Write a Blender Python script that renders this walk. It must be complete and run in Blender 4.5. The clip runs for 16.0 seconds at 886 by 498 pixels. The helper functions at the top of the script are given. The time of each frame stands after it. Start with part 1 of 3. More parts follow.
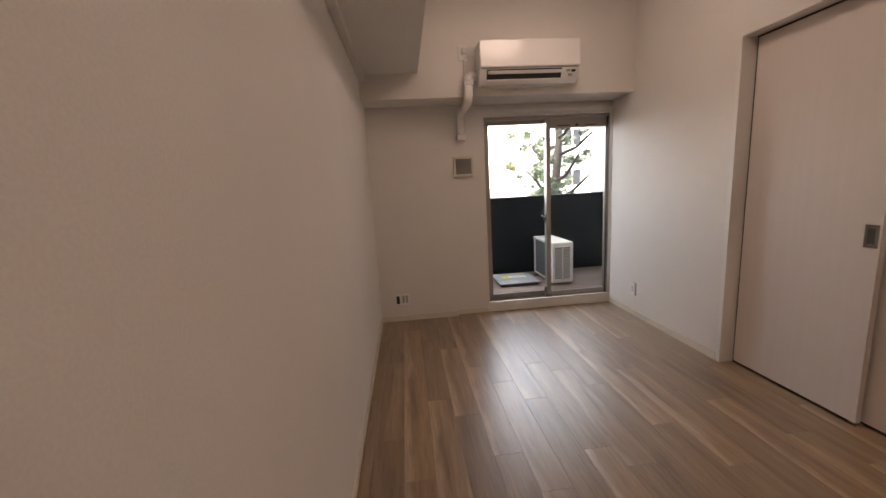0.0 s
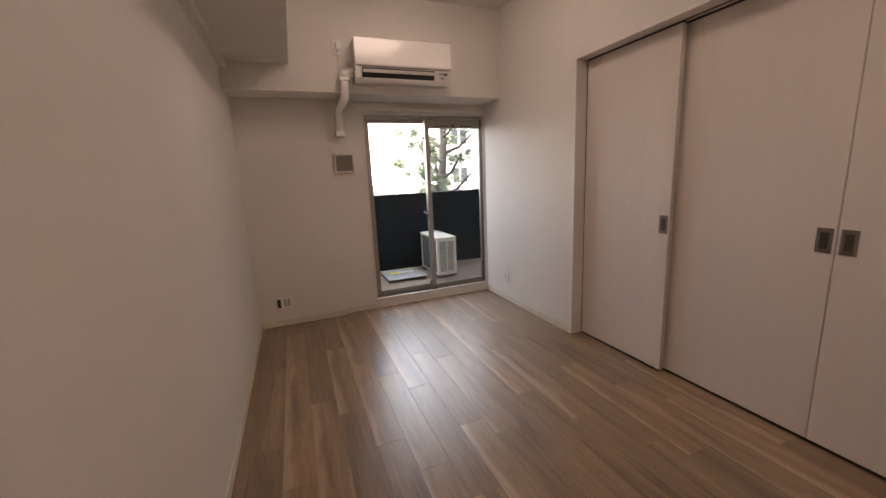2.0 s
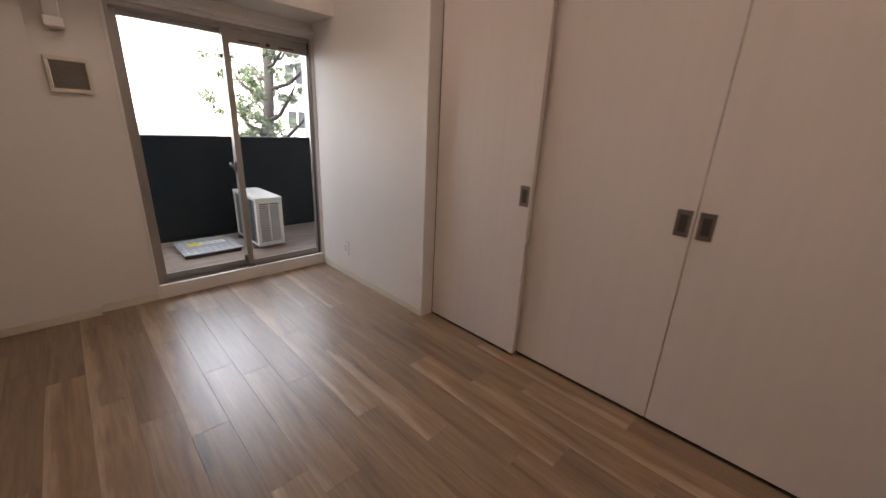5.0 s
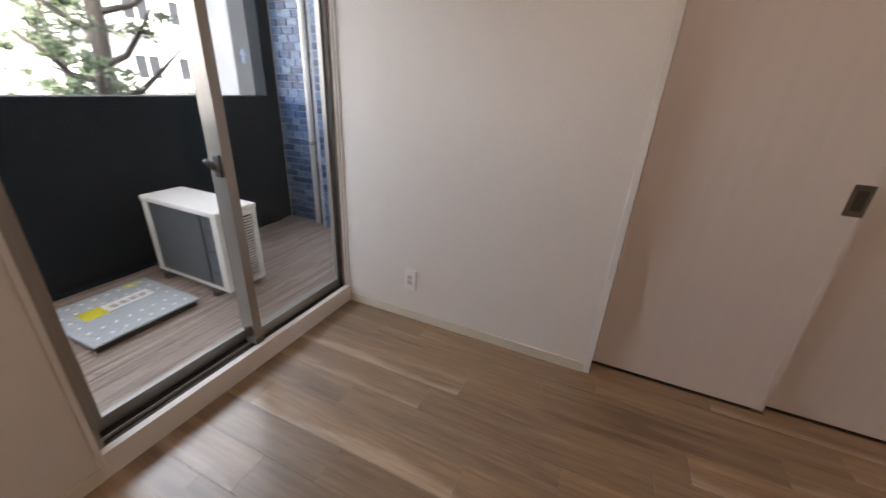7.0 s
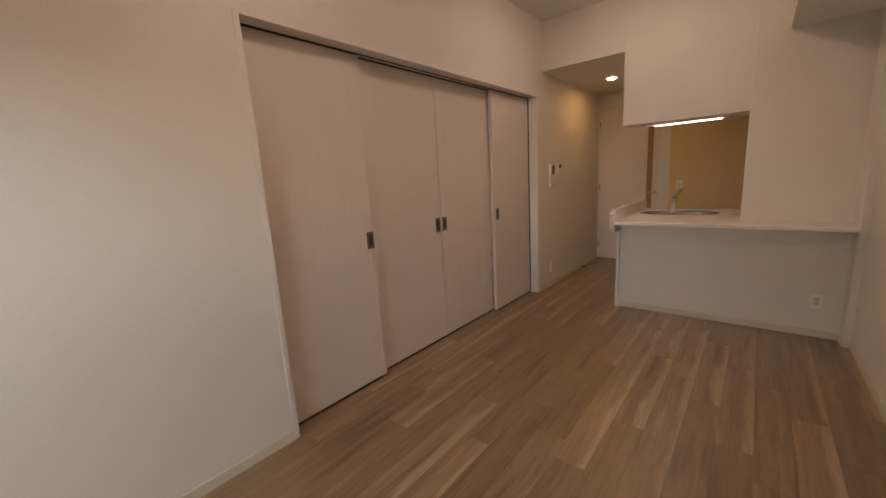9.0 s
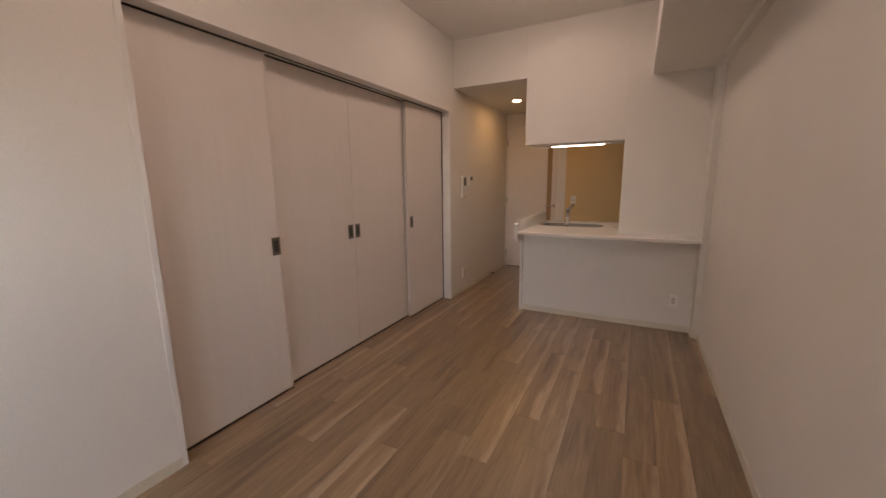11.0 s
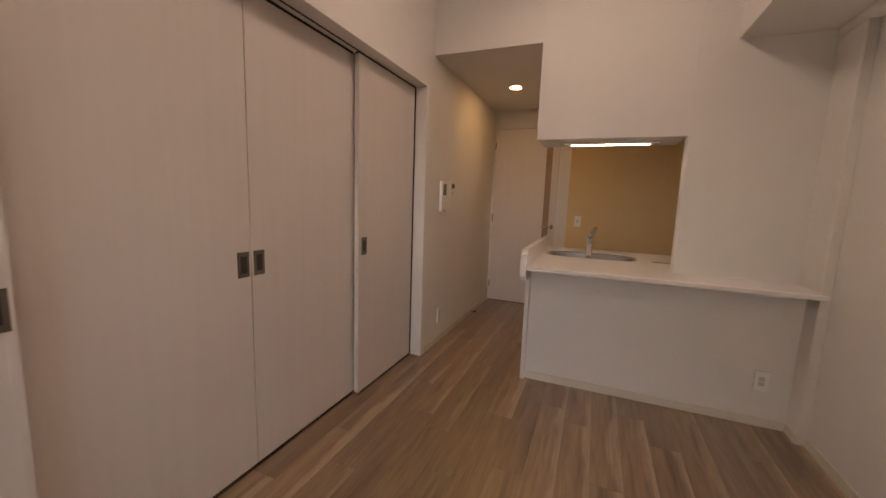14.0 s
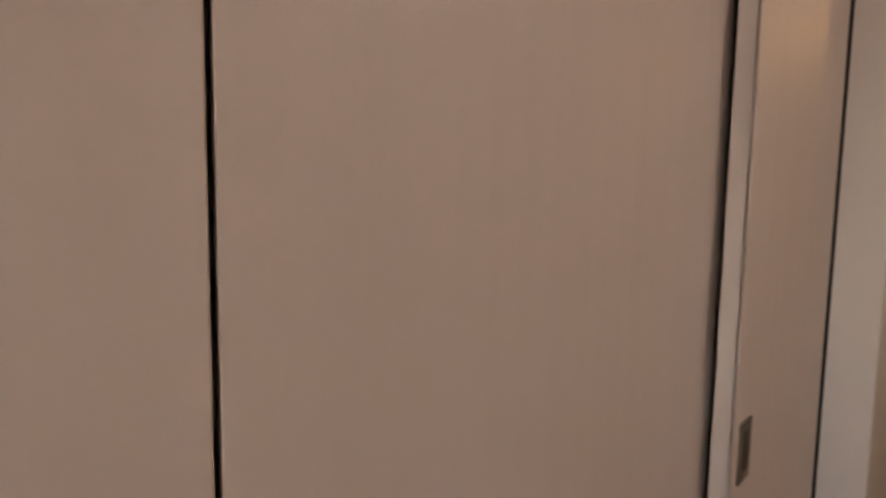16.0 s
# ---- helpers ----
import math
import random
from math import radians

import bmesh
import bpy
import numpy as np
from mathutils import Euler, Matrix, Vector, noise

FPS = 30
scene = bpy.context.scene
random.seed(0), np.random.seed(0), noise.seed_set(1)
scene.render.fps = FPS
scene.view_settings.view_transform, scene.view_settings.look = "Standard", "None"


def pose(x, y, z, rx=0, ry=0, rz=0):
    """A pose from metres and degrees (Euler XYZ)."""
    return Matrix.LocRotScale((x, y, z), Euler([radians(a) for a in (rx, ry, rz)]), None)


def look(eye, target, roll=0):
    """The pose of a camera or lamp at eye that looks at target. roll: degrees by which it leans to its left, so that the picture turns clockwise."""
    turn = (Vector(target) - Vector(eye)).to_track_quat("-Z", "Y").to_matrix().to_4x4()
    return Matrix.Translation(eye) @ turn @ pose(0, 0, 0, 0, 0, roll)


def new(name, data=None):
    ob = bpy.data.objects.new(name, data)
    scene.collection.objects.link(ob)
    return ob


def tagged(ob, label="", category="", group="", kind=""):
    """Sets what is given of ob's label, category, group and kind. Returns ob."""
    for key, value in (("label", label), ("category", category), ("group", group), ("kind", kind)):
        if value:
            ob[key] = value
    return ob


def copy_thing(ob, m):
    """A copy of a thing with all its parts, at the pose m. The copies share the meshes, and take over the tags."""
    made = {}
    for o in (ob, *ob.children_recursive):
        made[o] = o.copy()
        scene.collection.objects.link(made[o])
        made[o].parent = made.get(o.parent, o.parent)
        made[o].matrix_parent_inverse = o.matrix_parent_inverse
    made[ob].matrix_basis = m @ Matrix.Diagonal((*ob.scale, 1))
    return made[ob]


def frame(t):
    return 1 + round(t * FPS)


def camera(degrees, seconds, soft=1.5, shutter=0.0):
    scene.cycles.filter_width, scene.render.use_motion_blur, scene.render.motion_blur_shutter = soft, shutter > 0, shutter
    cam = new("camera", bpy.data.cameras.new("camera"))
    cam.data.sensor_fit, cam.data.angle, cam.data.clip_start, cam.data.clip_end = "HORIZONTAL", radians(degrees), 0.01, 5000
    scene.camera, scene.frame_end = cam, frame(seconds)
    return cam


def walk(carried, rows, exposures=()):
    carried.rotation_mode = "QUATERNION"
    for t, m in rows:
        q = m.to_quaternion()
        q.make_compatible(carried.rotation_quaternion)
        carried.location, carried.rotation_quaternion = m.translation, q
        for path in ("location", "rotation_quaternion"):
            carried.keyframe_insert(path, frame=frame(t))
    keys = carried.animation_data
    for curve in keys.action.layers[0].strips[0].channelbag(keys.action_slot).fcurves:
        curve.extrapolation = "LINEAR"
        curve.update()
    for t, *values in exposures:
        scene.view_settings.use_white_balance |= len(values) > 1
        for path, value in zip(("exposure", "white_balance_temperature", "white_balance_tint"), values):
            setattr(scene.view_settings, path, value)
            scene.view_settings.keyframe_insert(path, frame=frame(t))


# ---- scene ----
cam = camera(99.8, 16.0, soft=1.5, shutter=0.25)
PATH = [
    (0, (0.308, 0.814, 1.311), (0.492, 2.777, 0.975), -3.2),
    (0.5, (0.325, 0.777, 1.307), (0.592, 2.728, 0.958), -2.4),
    (1, (0.335, 0.77, 1.306), (0.687, 2.707, 0.952), -2.5),
    (1.5, (0.355, 0.759, 1.308), (0.877, 2.655, 0.944), -2.5),
    (2, (0.399, 0.736, 1.314), (1.115, 2.564, 0.932), -2.7),
    (2.5, (0.441, 0.722, 1.313), (1.305, 2.483, 0.921), -2.8),
    (3, (0.477, 0.69, 1.302), (1.57, 2.319, 0.91), -2.5),
    (3.5, (0.524, 0.67, 1.325), (1.859, 2.104, 0.926), -1.5),
    (3.7, (0.558, 0.652, 1.32), (1.976, 2.006, 0.929), -1.2),
    (6, (0.858, 2.215, 1.279), (2.12, 3.569, 0.521), 3.5),
    (6.5, (0.829, 2.72, 1.283), (2.103, 4.033, 0.477), -0.5),
    (7, (0.771, 3.142, 1.251), (2.455, 3.863, 0.449), 3.2),
    (7.5, (0.822, 3.493, 1.217), (2.658, 3.724, 0.459), 0.1),
    (8, (0.779, 3.705, 1.274), (2.603, 3.037, 0.798), -4.9),
    (8.5, (0.638, 3.854, 1.328), (2.138, 2.591, 0.936), -5.3),
    (11, (0.529, 3.88, 1.333), (1.439, 2.133, 0.985), -0.7),
    (11.5, (0.554, 3.888, 1.326), (1.212, 2.029, 0.988), 0.4),
    (12, (0.505, 3.884, 1.332), (0.984, 1.969, 1.013), 1.9),
    (12.5, (0.6, 3.819, 1.264), (1.128, 1.914, 0.962), 2.4),
    (13, (0.784, 3.533, 1.218), (1.709, 1.792, 0.876), 2.9),
    (13.5, (1.011, 3.15, 1.23), (1.893, 1.389, 0.879), 2.2),
    (14, (1.159, 2.741, 1.271), (1.904, 0.904, 1.004), 2.0),
    (14.5, (1.434, 2.334, 1.304), (2.5, 0.652, 1.115), 2.6),
    (15, (1.734, 1.971, 1.337), (2.823, 0.297, 1.238), 3.5),
    (15.5, (2.041, 1.706, 1.369), (3.482, 0.323, 1.269), 3.1),
    (16, (2.288, 1.591, 1.347), (3.9, 0.414, 1.223), 0.9),
]
EXPOSURES = [(0.0, 4.17, 7350, 19), (7.0, 4.08, 7150, 19), (7.6, 4.03, 7200, 19), (8.0, 3.98, 7900, 19), (8.5, 4.04, 8450, 19), (11.0, 4.32, 7300, 19), (13.5, 4.3, 7450, 19), (15.2, 4.27, 7650, 19), (16.0, 4.2, 7300, 19)]
walk(cam, [(t, look(eye, target, roll)) for t, eye, target, roll in PATH], EXPOSURES)

# ---- light ----
world = bpy.data.worlds.new("sky")
scene.world = world
world.use_nodes = True
_wt = world.node_tree
_sky = _wt.nodes.new("ShaderNodeTexSky")
_sky.sky_type = "NISHITA"
_sky.sun_disc = False
_sky.sun_elevation = radians(50)
_sky.sun_rotation = radians(228)
_sky.dust_density = 5.0
_bg = _wt.nodes["Background"]
_bg.inputs["Strength"].default_value = 0.054
# thin bright cloud evens out the clear sky
_cloud = _wt.nodes.new("ShaderNodeMix")
_cloud.data_type = "RGBA"
_cloud.inputs[0].default_value = 0.55
_cloud.inputs[7].default_value = (9.8, 10.8, 12.4, 1)
_wt.links.new(_sky.outputs["Color"], _cloud.inputs[6])
_wt.links.new(_cloud.outputs[2], _bg.inputs["Color"])

sun_data = bpy.data.lights.new("sun", "SUN")
sun_data.energy, sun_data.angle, sun_data.color = 2.2, radians(10), (1.0, 0.95, 0.88)
sun = new("sun", sun_data)
sun.matrix_world = look((0, 0, 30), (0.55, 0.5, 29.0))

LAMP_WARM = (1.0, 0.81, 0.71)
CEILING_LAMP, DOWNLIGHT, STRIP = 0.52, 5.8, 1.0


# ---- materials ----
def node_mat(name):
    m = bpy.data.materials.new(name)
    m.use_nodes = True
    return m, m.node_tree, m.node_tree.nodes["Principled BSDF"]


def coords(nt, scale, rot=(0, 0, 0)):
    tc = nt.nodes.new("ShaderNodeTexCoord")
    mp = nt.nodes.new("ShaderNodeMapping")
    mp.inputs["Scale"].default_value = scale
    mp.inputs["Rotation"].default_value = rot
    nt.links.new(tc.outputs["Object"], mp.inputs["Vector"])
    return mp.outputs["Vector"]


def noise_tex(nt, vec, scale, detail=4.0, rough=0.55):
    n = nt.nodes.new("ShaderNodeTexNoise")
    n.inputs["Scale"].default_value = scale
    n.inputs["Detail"].default_value = detail
    n.inputs["Roughness"].default_value = rough
    nt.links.new(vec, n.inputs["Vector"])
    return n.outputs["Fac"]


def ramp(nt, fac, stops):
    r = nt.nodes.new("ShaderNodeValToRGB")
    el = r.color_ramp.elements
    while len(el) < len(stops):
        el.new(0.5)
    for e, (p, c) in zip(el, stops):
        e.position, e.color = p, (*c, 1)
    nt.links.new(fac, r.inputs["Fac"])
    return r.outputs["Color"]


def mix(nt, fac, a, b, blend="MIX"):
    n = nt.nodes.new("ShaderNodeMix")
    n.data_type, n.blend_type = "RGBA", blend
    for sock, v in ((n.inputs[0], fac), (n.inputs[6], a), (n.inputs[7], b)):
        if isinstance(v, (int, float)):
            sock.default_value = v
        elif isinstance(v, tuple):
            sock.default_value = (*v, 1)
        else:
            nt.links.new(v, sock)
    return n.outputs[2]


def bump(nt, bsdf, height, strength, dist=0.001):
    b = nt.nodes.new("ShaderNodeBump")
    b.inputs["Strength"].default_value = strength
    b.inputs["Distance"].default_value = dist
    nt.links.new(height, b.inputs["Height"])
    nt.links.new(b.outputs["Normal"], bsdf.inputs["Normal"])


def plain(name, col, rough=0.5, metal=0.0, var=0.06, fine=60.0, bump_s=0.1, stretch=(1, 1, 1)):
    """A surface with two scales of slight variation."""
    m, nt, b = node_mat(name)
    v = coords(nt, stretch)
    lo = tuple(c * (1 - var) for c in col)
    hi = tuple(min(1, c * (1 + var)) for c in col)
    big = ramp(nt, noise_tex(nt, v, 2.3), [(0.3, lo), (0.7, hi)])
    small = ramp(nt, noise_tex(nt, v, fine), [(0.3, (1 - var / 2,) * 3), (0.7, (1, 1, 1))])
    nt.links.new(mix(nt, 1.0, big, small, "MULTIPLY"), b.inputs["Base Color"])
    b.inputs["Roughness"].default_value = rough
    b.inputs["Metallic"].default_value = metal
    if bump_s:
        bump(nt, b, noise_tex(nt, v, fine * 3), bump_s)
    return m


def wallpaper(name, col):
    m, nt, b = node_mat(name)
    v = coords(nt, (1, 1, 1))
    c1 = ramp(nt, noise_tex(nt, v, 1.6, 3), [(0.3, tuple(c * 0.96 for c in col)), (0.7, col)])
    c2 = ramp(nt, noise_tex(nt, v, 180, 2), [(0.35, (0.95,) * 3), (0.65, (1, 1, 1))])
    nt.links.new(mix(nt, 1.0, c1, c2, "MULTIPLY"), b.inputs["Base Color"])
    b.inputs["Roughness"].default_value = 0.75
    bump(nt, b, noise_tex(nt, v, 260, 3), 0.35, 0.0008)
    return m


def plank_wood(name, stops, gloss, grain=(14, 0.9, 1), per_object=True, sap=False):
    m, nt, b = node_mat(name)
    v = coords(nt, (1, 1, 1))
    oi = nt.nodes.new("ShaderNodeObjectInfo")
    geo = nt.nodes.new("ShaderNodeNewGeometry")
    rnd = oi.outputs["Random"] if per_object else geo.outputs["Random Per Island"]
    off = nt.nodes.new("ShaderNodeVectorMath")
    off.operation = "SCALE"
    off.inputs[0].default_value = (7.3, 13.1, 3.7)
    nt.links.new(rnd, off.inputs["Scale"])
    add = nt.nodes.new("ShaderNodeVectorMath")
    nt.links.new(v, add.inputs[0])
    nt.links.new(off.outputs[0], add.inputs[1])
    mp = nt.nodes.new("ShaderNodeMapping")
    mp.inputs["Scale"].default_value = grain
    nt.links.new(add.outputs[0], mp.inputs["Vector"])
    g1 = noise_tex(nt, mp.outputs["Vector"], 1.5, 5, 0.6)
    g2 = noise_tex(nt, mp.outputs["Vector"], 9.0, 6, 0.65)
    base = ramp(nt, g1, stops)
    fine = ramp(nt, g2, [(0.34, (0.68,) * 3), (0.60, (1.04, 1.04, 1.04))])
    tone = ramp(nt, rnd, [(0.0, (0.84, 0.83, 0.82)), (0.5, (1.0, 0.98, 0.96)), (1.0, (1.18, 1.15, 1.12))])
    col = mix(nt, 1.0, mix(nt, 1.0, base, fine, "MULTIPLY"), tone, "MULTIPLY")
    # dark mineral streaks along the grain
    mp2 = nt.nodes.new("ShaderNodeMapping")
    mp2.inputs["Scale"].default_value = (grain[0] * 1.6, grain[1] * 1.8, 1)
    nt.links.new(add.outputs[0], mp2.inputs["Vector"])
    knots = ramp(nt, noise_tex(nt, mp2.outputs["Vector"], 1.1, 3, 0.5), [(0.58, (1, 1, 1)), (0.68, (0.46, 0.38, 0.32))])
    col = mix(nt, 0.8, col, knots, "MULTIPLY")
    if sap:
        # pale sapwood running along one long edge of some boards
        sep = nt.nodes.new("ShaderNodeSeparateXYZ")
        nt.links.new(v, sep.inputs[0])
        mp3 = nt.nodes.new("ShaderNodeMapping")
        mp3.inputs["Scale"].default_value = (2.0, 1.6, 1)
        nt.links.new(add.outputs[0], mp3.inputs["Vector"])
        wob = nt.nodes.new("ShaderNodeMath")
        wob.operation = "MULTIPLY_ADD"
        nt.links.new(noise_tex(nt, mp3.outputs["Vector"], 1.3, 3), wob.inputs[0])
        wob.inputs[1].default_value = 0.14
        nt.links.new(sep.outputs["X"], wob.inputs[2])
        edge = ramp(nt, wob.outputs[0], [(0.088, (1, 1, 1)), (0.116, (0, 0, 0))])
        pick = ramp(nt, rnd, [(0.46, (0, 0, 0)), (0.54, (1, 1, 1))])
        fac = nt.nodes.new("ShaderNodeMath")
        fac.operation = "MULTIPLY"
        nt.links.new(edge, fac.inputs[0])
        nt.links.new(pick, fac.inputs[1])
        pale = mix(nt, 1.0, (0.66, 0.51, 0.365), fine, "MULTIPLY")
        soft = nt.nodes.new("ShaderNodeMath")
        soft.operation = "MULTIPLY"
        nt.links.new(fac.outputs[0], soft.inputs[0])
        soft.inputs[1].default_value = 0.5
        col = mix(nt, soft.outputs[0], col, pale)
    nt.links.new(col, b.inputs["Base Color"])
    b.inputs["Roughness"].default_value = gloss
    if sap:
        b.inputs["Coat Weight"].default_value = 1.0
        b.inputs["Coat IOR"].default_value = 1.78
        b.inputs["Coat Roughness"].default_value = 0.33
    bump(nt, b, g2, 0.12, 0.0006)
    return m


def emitter(name, col, strength):
    m, nt, b = node_mat(name)
    b.inputs["Base Color"].default_value = (0.9, 0.9, 0.88, 1)
    b.inputs["Emission Color"].default_value = (*col, 1)
    b.inputs["Emission Strength"].default_value = strength
    return m


def glass_mat(name, tint=(0.96, 0.98, 0.97)):
    m = bpy.data.materials.new(name)
    m.use_nodes = True
    nt = m.node_tree
    nt.nodes.remove(nt.nodes["Principled BSDF"])
    tr = nt.nodes.new("ShaderNodeBsdfTransparent")
    tr.inputs["Color"].default_value = (*tint, 1)
    gl = nt.nodes.new("ShaderNodeBsdfGlossy")
    gl.inputs["Roughness"].default_value = 0.01
    lw = nt.nodes.new("ShaderNodeLayerWeight")
    pw = nt.nodes.new("ShaderNodeMath")
    pw.operation = "POWER"
    pw.inputs[1].default_value = 5.0
    nt.links.new(lw.outputs["Facing"], pw.inputs[0])
    fr = nt.nodes.new("ShaderNodeMath")
    fr.operation = "MULTIPLY_ADD"
    fr.inputs[1].default_value, fr.inputs[2].default_value = 0.7, 0.016
    nt.links.new(pw.outputs[0], fr.inputs[0])
    ms = nt.nodes.new("ShaderNodeMixShader")
    nt.links.new(fr.outputs[0], ms.inputs[0])
    nt.links.new(tr.outputs[0], ms.inputs[1])
    nt.links.new(gl.outputs[0], ms.inputs[2])
    nt.links.new(ms.outputs[0], nt.nodes["Material Output"].inputs["Surface"])
    return m


WALL = wallpaper("white_wallpaper", (0.80, 0.774, 0.733))
CEIL = wallpaper("ceiling_paper", (0.80, 0.78, 0.74))
KITCHEN_WALL_WARM = wallpaper("warm_lit_kitchen_paper", (0.80, 0.60, 0.33))
BASE = plain("cream_baseboard", (0.70, 0.66, 0.56), 0.45)
TRIM = plain("white_trim", (0.78, 0.76, 0.73), 0.4, var=0.03)
DOOR = plain("white_wood_sheet", (0.74, 0.682, 0.64), 0.5, var=0.018, fine=40, bump_s=0.03, stretch=(13, 13, 0.4))
FLOOR = plank_wood("oak_vinyl", [(0.30, (0.180, 0.104, 0.048)), (0.45, (0.268, 0.168, 0.085)), (0.58, (0.312, 0.202, 0.107)), (0.72, (0.405, 0.278, 0.158))], 0.36, grain=(9, 0.55, 1), sap=True)
JOINT = plain("joint_dark", (0.07, 0.045, 0.03), 0.7)
DECK = plank_wood("balcony_sheet", [(0.3, (0.235, 0.185, 0.163)), (0.7, (0.46, 0.375, 0.33))], 0.5, grain=(1.6, 40, 1), per_object=False)
ALU = plain("anodised_aluminium", (0.36, 0.345, 0.32), 0.36, 0.5, 0.04, stretch=(1, 1, 0.1))
ALU_DARK = plain("dark_track_and_shade", (0.05, 0.045, 0.04), 0.5, 0.5)
CHROME = plain("chrome", (0.62, 0.62, 0.62), 0.07, 1.0, 0.02, bump_s=0)
STEEL = plain("brushed_steel", (0.24, 0.235, 0.22), 0.32, 1.0, 0.05, stretch=(1, 12, 1))
LOCK_GREY = plain("lock_grey", (0.10, 0.10, 0.10), 0.4, 0.6, 0.05)
SOCKET = plain("socket_white", (0.60, 0.58, 0.55), 0.4)
NICKEL = plain("satin_nickel", (0.24, 0.22, 0.195), 0.4, 0.9, 0.05)
PLASTIC = plain("white_plastic", (0.88, 0.87, 0.85), 0.13, var=0.02, bump_s=0)
PLASTIC_G = plain("grey_plastic", (0.42, 0.41, 0.38), 0.45, var=0.04)
VENT_G = plain("vent_grille_grey", (0.47, 0.44, 0.39), 0.55)
BLACK = plain("black_plastic", (0.02, 0.02, 0.02), 0.4)
TOP = plain("white_stone_top", (0.86, 0.84, 0.82), 0.22, var=0.02, fine=120, bump_s=0.02)
GLASS = glass_mat("window_glass")
SMOKE = plain("frosted_amber_glass", (0.34, 0.21, 0.10), 0.3, var=0.1)
PARAPET = plain("dark_green_parapet", (0.007, 0.013, 0.018), 0.7, var=0.12, fine=90)
PARAPET.node_tree.nodes["Principled BSDF"].inputs["Specular IOR Level"].default_value = 0.15
UNIT_W = plain("ivory_painted_steel", (0.80, 0.79, 0.75), 0.4, var=0.03)
UNIT_FIN = plain("grey_heat_fins", (0.13, 0.145, 0.155), 0.5, 0.3, 0.1, stretch=(1, 40, 1))
HATCH = plain("stainless_hatch", (0.72, 0.79, 0.84), 0.26, 0.3, 0.1)
YELLOW = plain("yellow_label", (0.75, 0.66, 0.04), 0.5)
LABEL = plain("white_label", (0.8, 0.8, 0.8), 0.5)
CONCRETE = plain("grey_concrete", (0.36, 0.37, 0.38), 0.8, var=0.15, fine=25)
WHITE_FACADE = plain("pale_facade", (0.55, 0.535, 0.51), 0.8, var=0.06, fine=6)
TAN_FACADE = plain("tan_facade", (0.50, 0.40, 0.30), 0.8, var=0.08, fine=6)
WIN_DARK = plain("far_window", (0.015, 0.017, 0.02), 0.3, var=0.2)
BARK = plain("pine_bark", (0.030, 0.027, 0.025), 0.9, var=0.35, fine=14, bump_s=0.8)
ASPHALT = plain("asphalt", (0.06, 0.06, 0.06), 0.9, var=0.2, fine=30)
BLUE_STICK = plain("pale_blue_sticker", (0.55, 0.75, 0.92), 0.5)
LAMP = emitter("lamp_diffuser", LAMP_WARM, CEILING_LAMP)
SPOT = emitter("downlight_diffuser", (1.0, 0.60, 0.26), DOWNLIGHT)
TUBE = emitter("strip_diffuser", (1.0, 0.90, 0.80), STRIP)


def leaf_material():
    m, nt, b = node_mat("pine_needles")
    geo = nt.nodes.new("ShaderNodeNewGeometry")
    nt.links.new(ramp(nt, geo.outputs["Random Per Island"], [(0.0, (0.012, 0.03, 0.010)), (0.6, (0.03, 0.06, 0.018)), (1.0, (0.06, 0.09, 0.03))]), b.inputs["Base Color"])
    b.inputs["Roughness"].default_value = 0.6
    return m


def tile_material():
    m, nt, b = node_mat("blue_glazed_tile")
    oi = nt.nodes.new("ShaderNodeObjectInfo")
    c = ramp(nt, oi.outputs["Random"], [(0.0, (0.016, 0.042, 0.11)), (0.4, (0.034, 0.082, 0.19)), (0.7, (0.08, 0.15, 0.28)), (1.0, (0.15, 0.23, 0.35))])
    n = ramp(nt, noise_tex(nt, coords(nt, (1, 1, 1)), 40), [(0.3, (0.8,) * 3), (0.7, (1, 1, 1))])
    nt.links.new(mix(nt, 1.0, c, n, "MULTIPLY"), b.inputs["Base Color"])
    b.inputs["Roughness"].default_value = 0.35
    return m


LEAF, TILE = leaf_material(), tile_material()


# ---- mesh helpers ----
def add_box(bm, lo, hi, bevel=0.0, seg=2):
    geo = bmesh.ops.create_cube(bm, size=1.0)
    vs = geo["verts"]
    for v in vs:
        v.co = Vector([lo[i] if v.co[i] < 0 else hi[i] for i in range(3)])
    if bevel:
        es = list({e for v in vs for e in v.link_edges})
        bmesh.ops.bevel(bm, geom=es, offset=bevel, segments=seg, affect="EDGES", profile=0.5)


def part(name, bm, material, parent=None, label=""):
    me = bpy.data.meshes.new(name)
    bmesh.ops.recalc_face_normals(bm, faces=bm.faces)
    bm.to_mesh(me)
    bm.free()
    me.materials.append(material)
    ob = new(name, me)
    if parent is not None:
        ob.parent = parent
    if label:
        ob["label"] = label
    return ob


def boxes(name, items, material, parent=None, bevel=0.0, label=""):
    bm = bmesh.new()
    for lo, hi in items:
        add_box(bm, lo, hi, bevel)
    return part(name, bm, material, parent, label)


def box(name, lo, hi, material, parent=None, bevel=0.0, label=""):
    return boxes(name, [(lo, hi)], material, parent, bevel, label)


def thing(name, at, label, category, group=""):
    """An Empty at a thing's base; its parts are built in world metres and keep their place."""
    e = new(name)
    e.location = at
    bpy.context.view_layer.update()
    return tagged(e, label, category, group)


def settle(e):
    """Make the parts, built in world metres, hang under the thing without moving."""
    inv = Matrix.Translation(e.location).inverted()
    for c in e.children:
        c.matrix_parent_inverse = inv
    return e


def structure(ob, label=""):
    return tagged(ob, label, "", "", "structure")


def smooth(ob):
    for p in ob.data.polygons:
        p.use_smooth = True
    return ob


def add_loft(bm, rings, cap=True):
    """Skin a row of vertex rings."""
    loops = [[bm.verts.new(p) for p in r] for r in rings]
    n = len(loops[0])
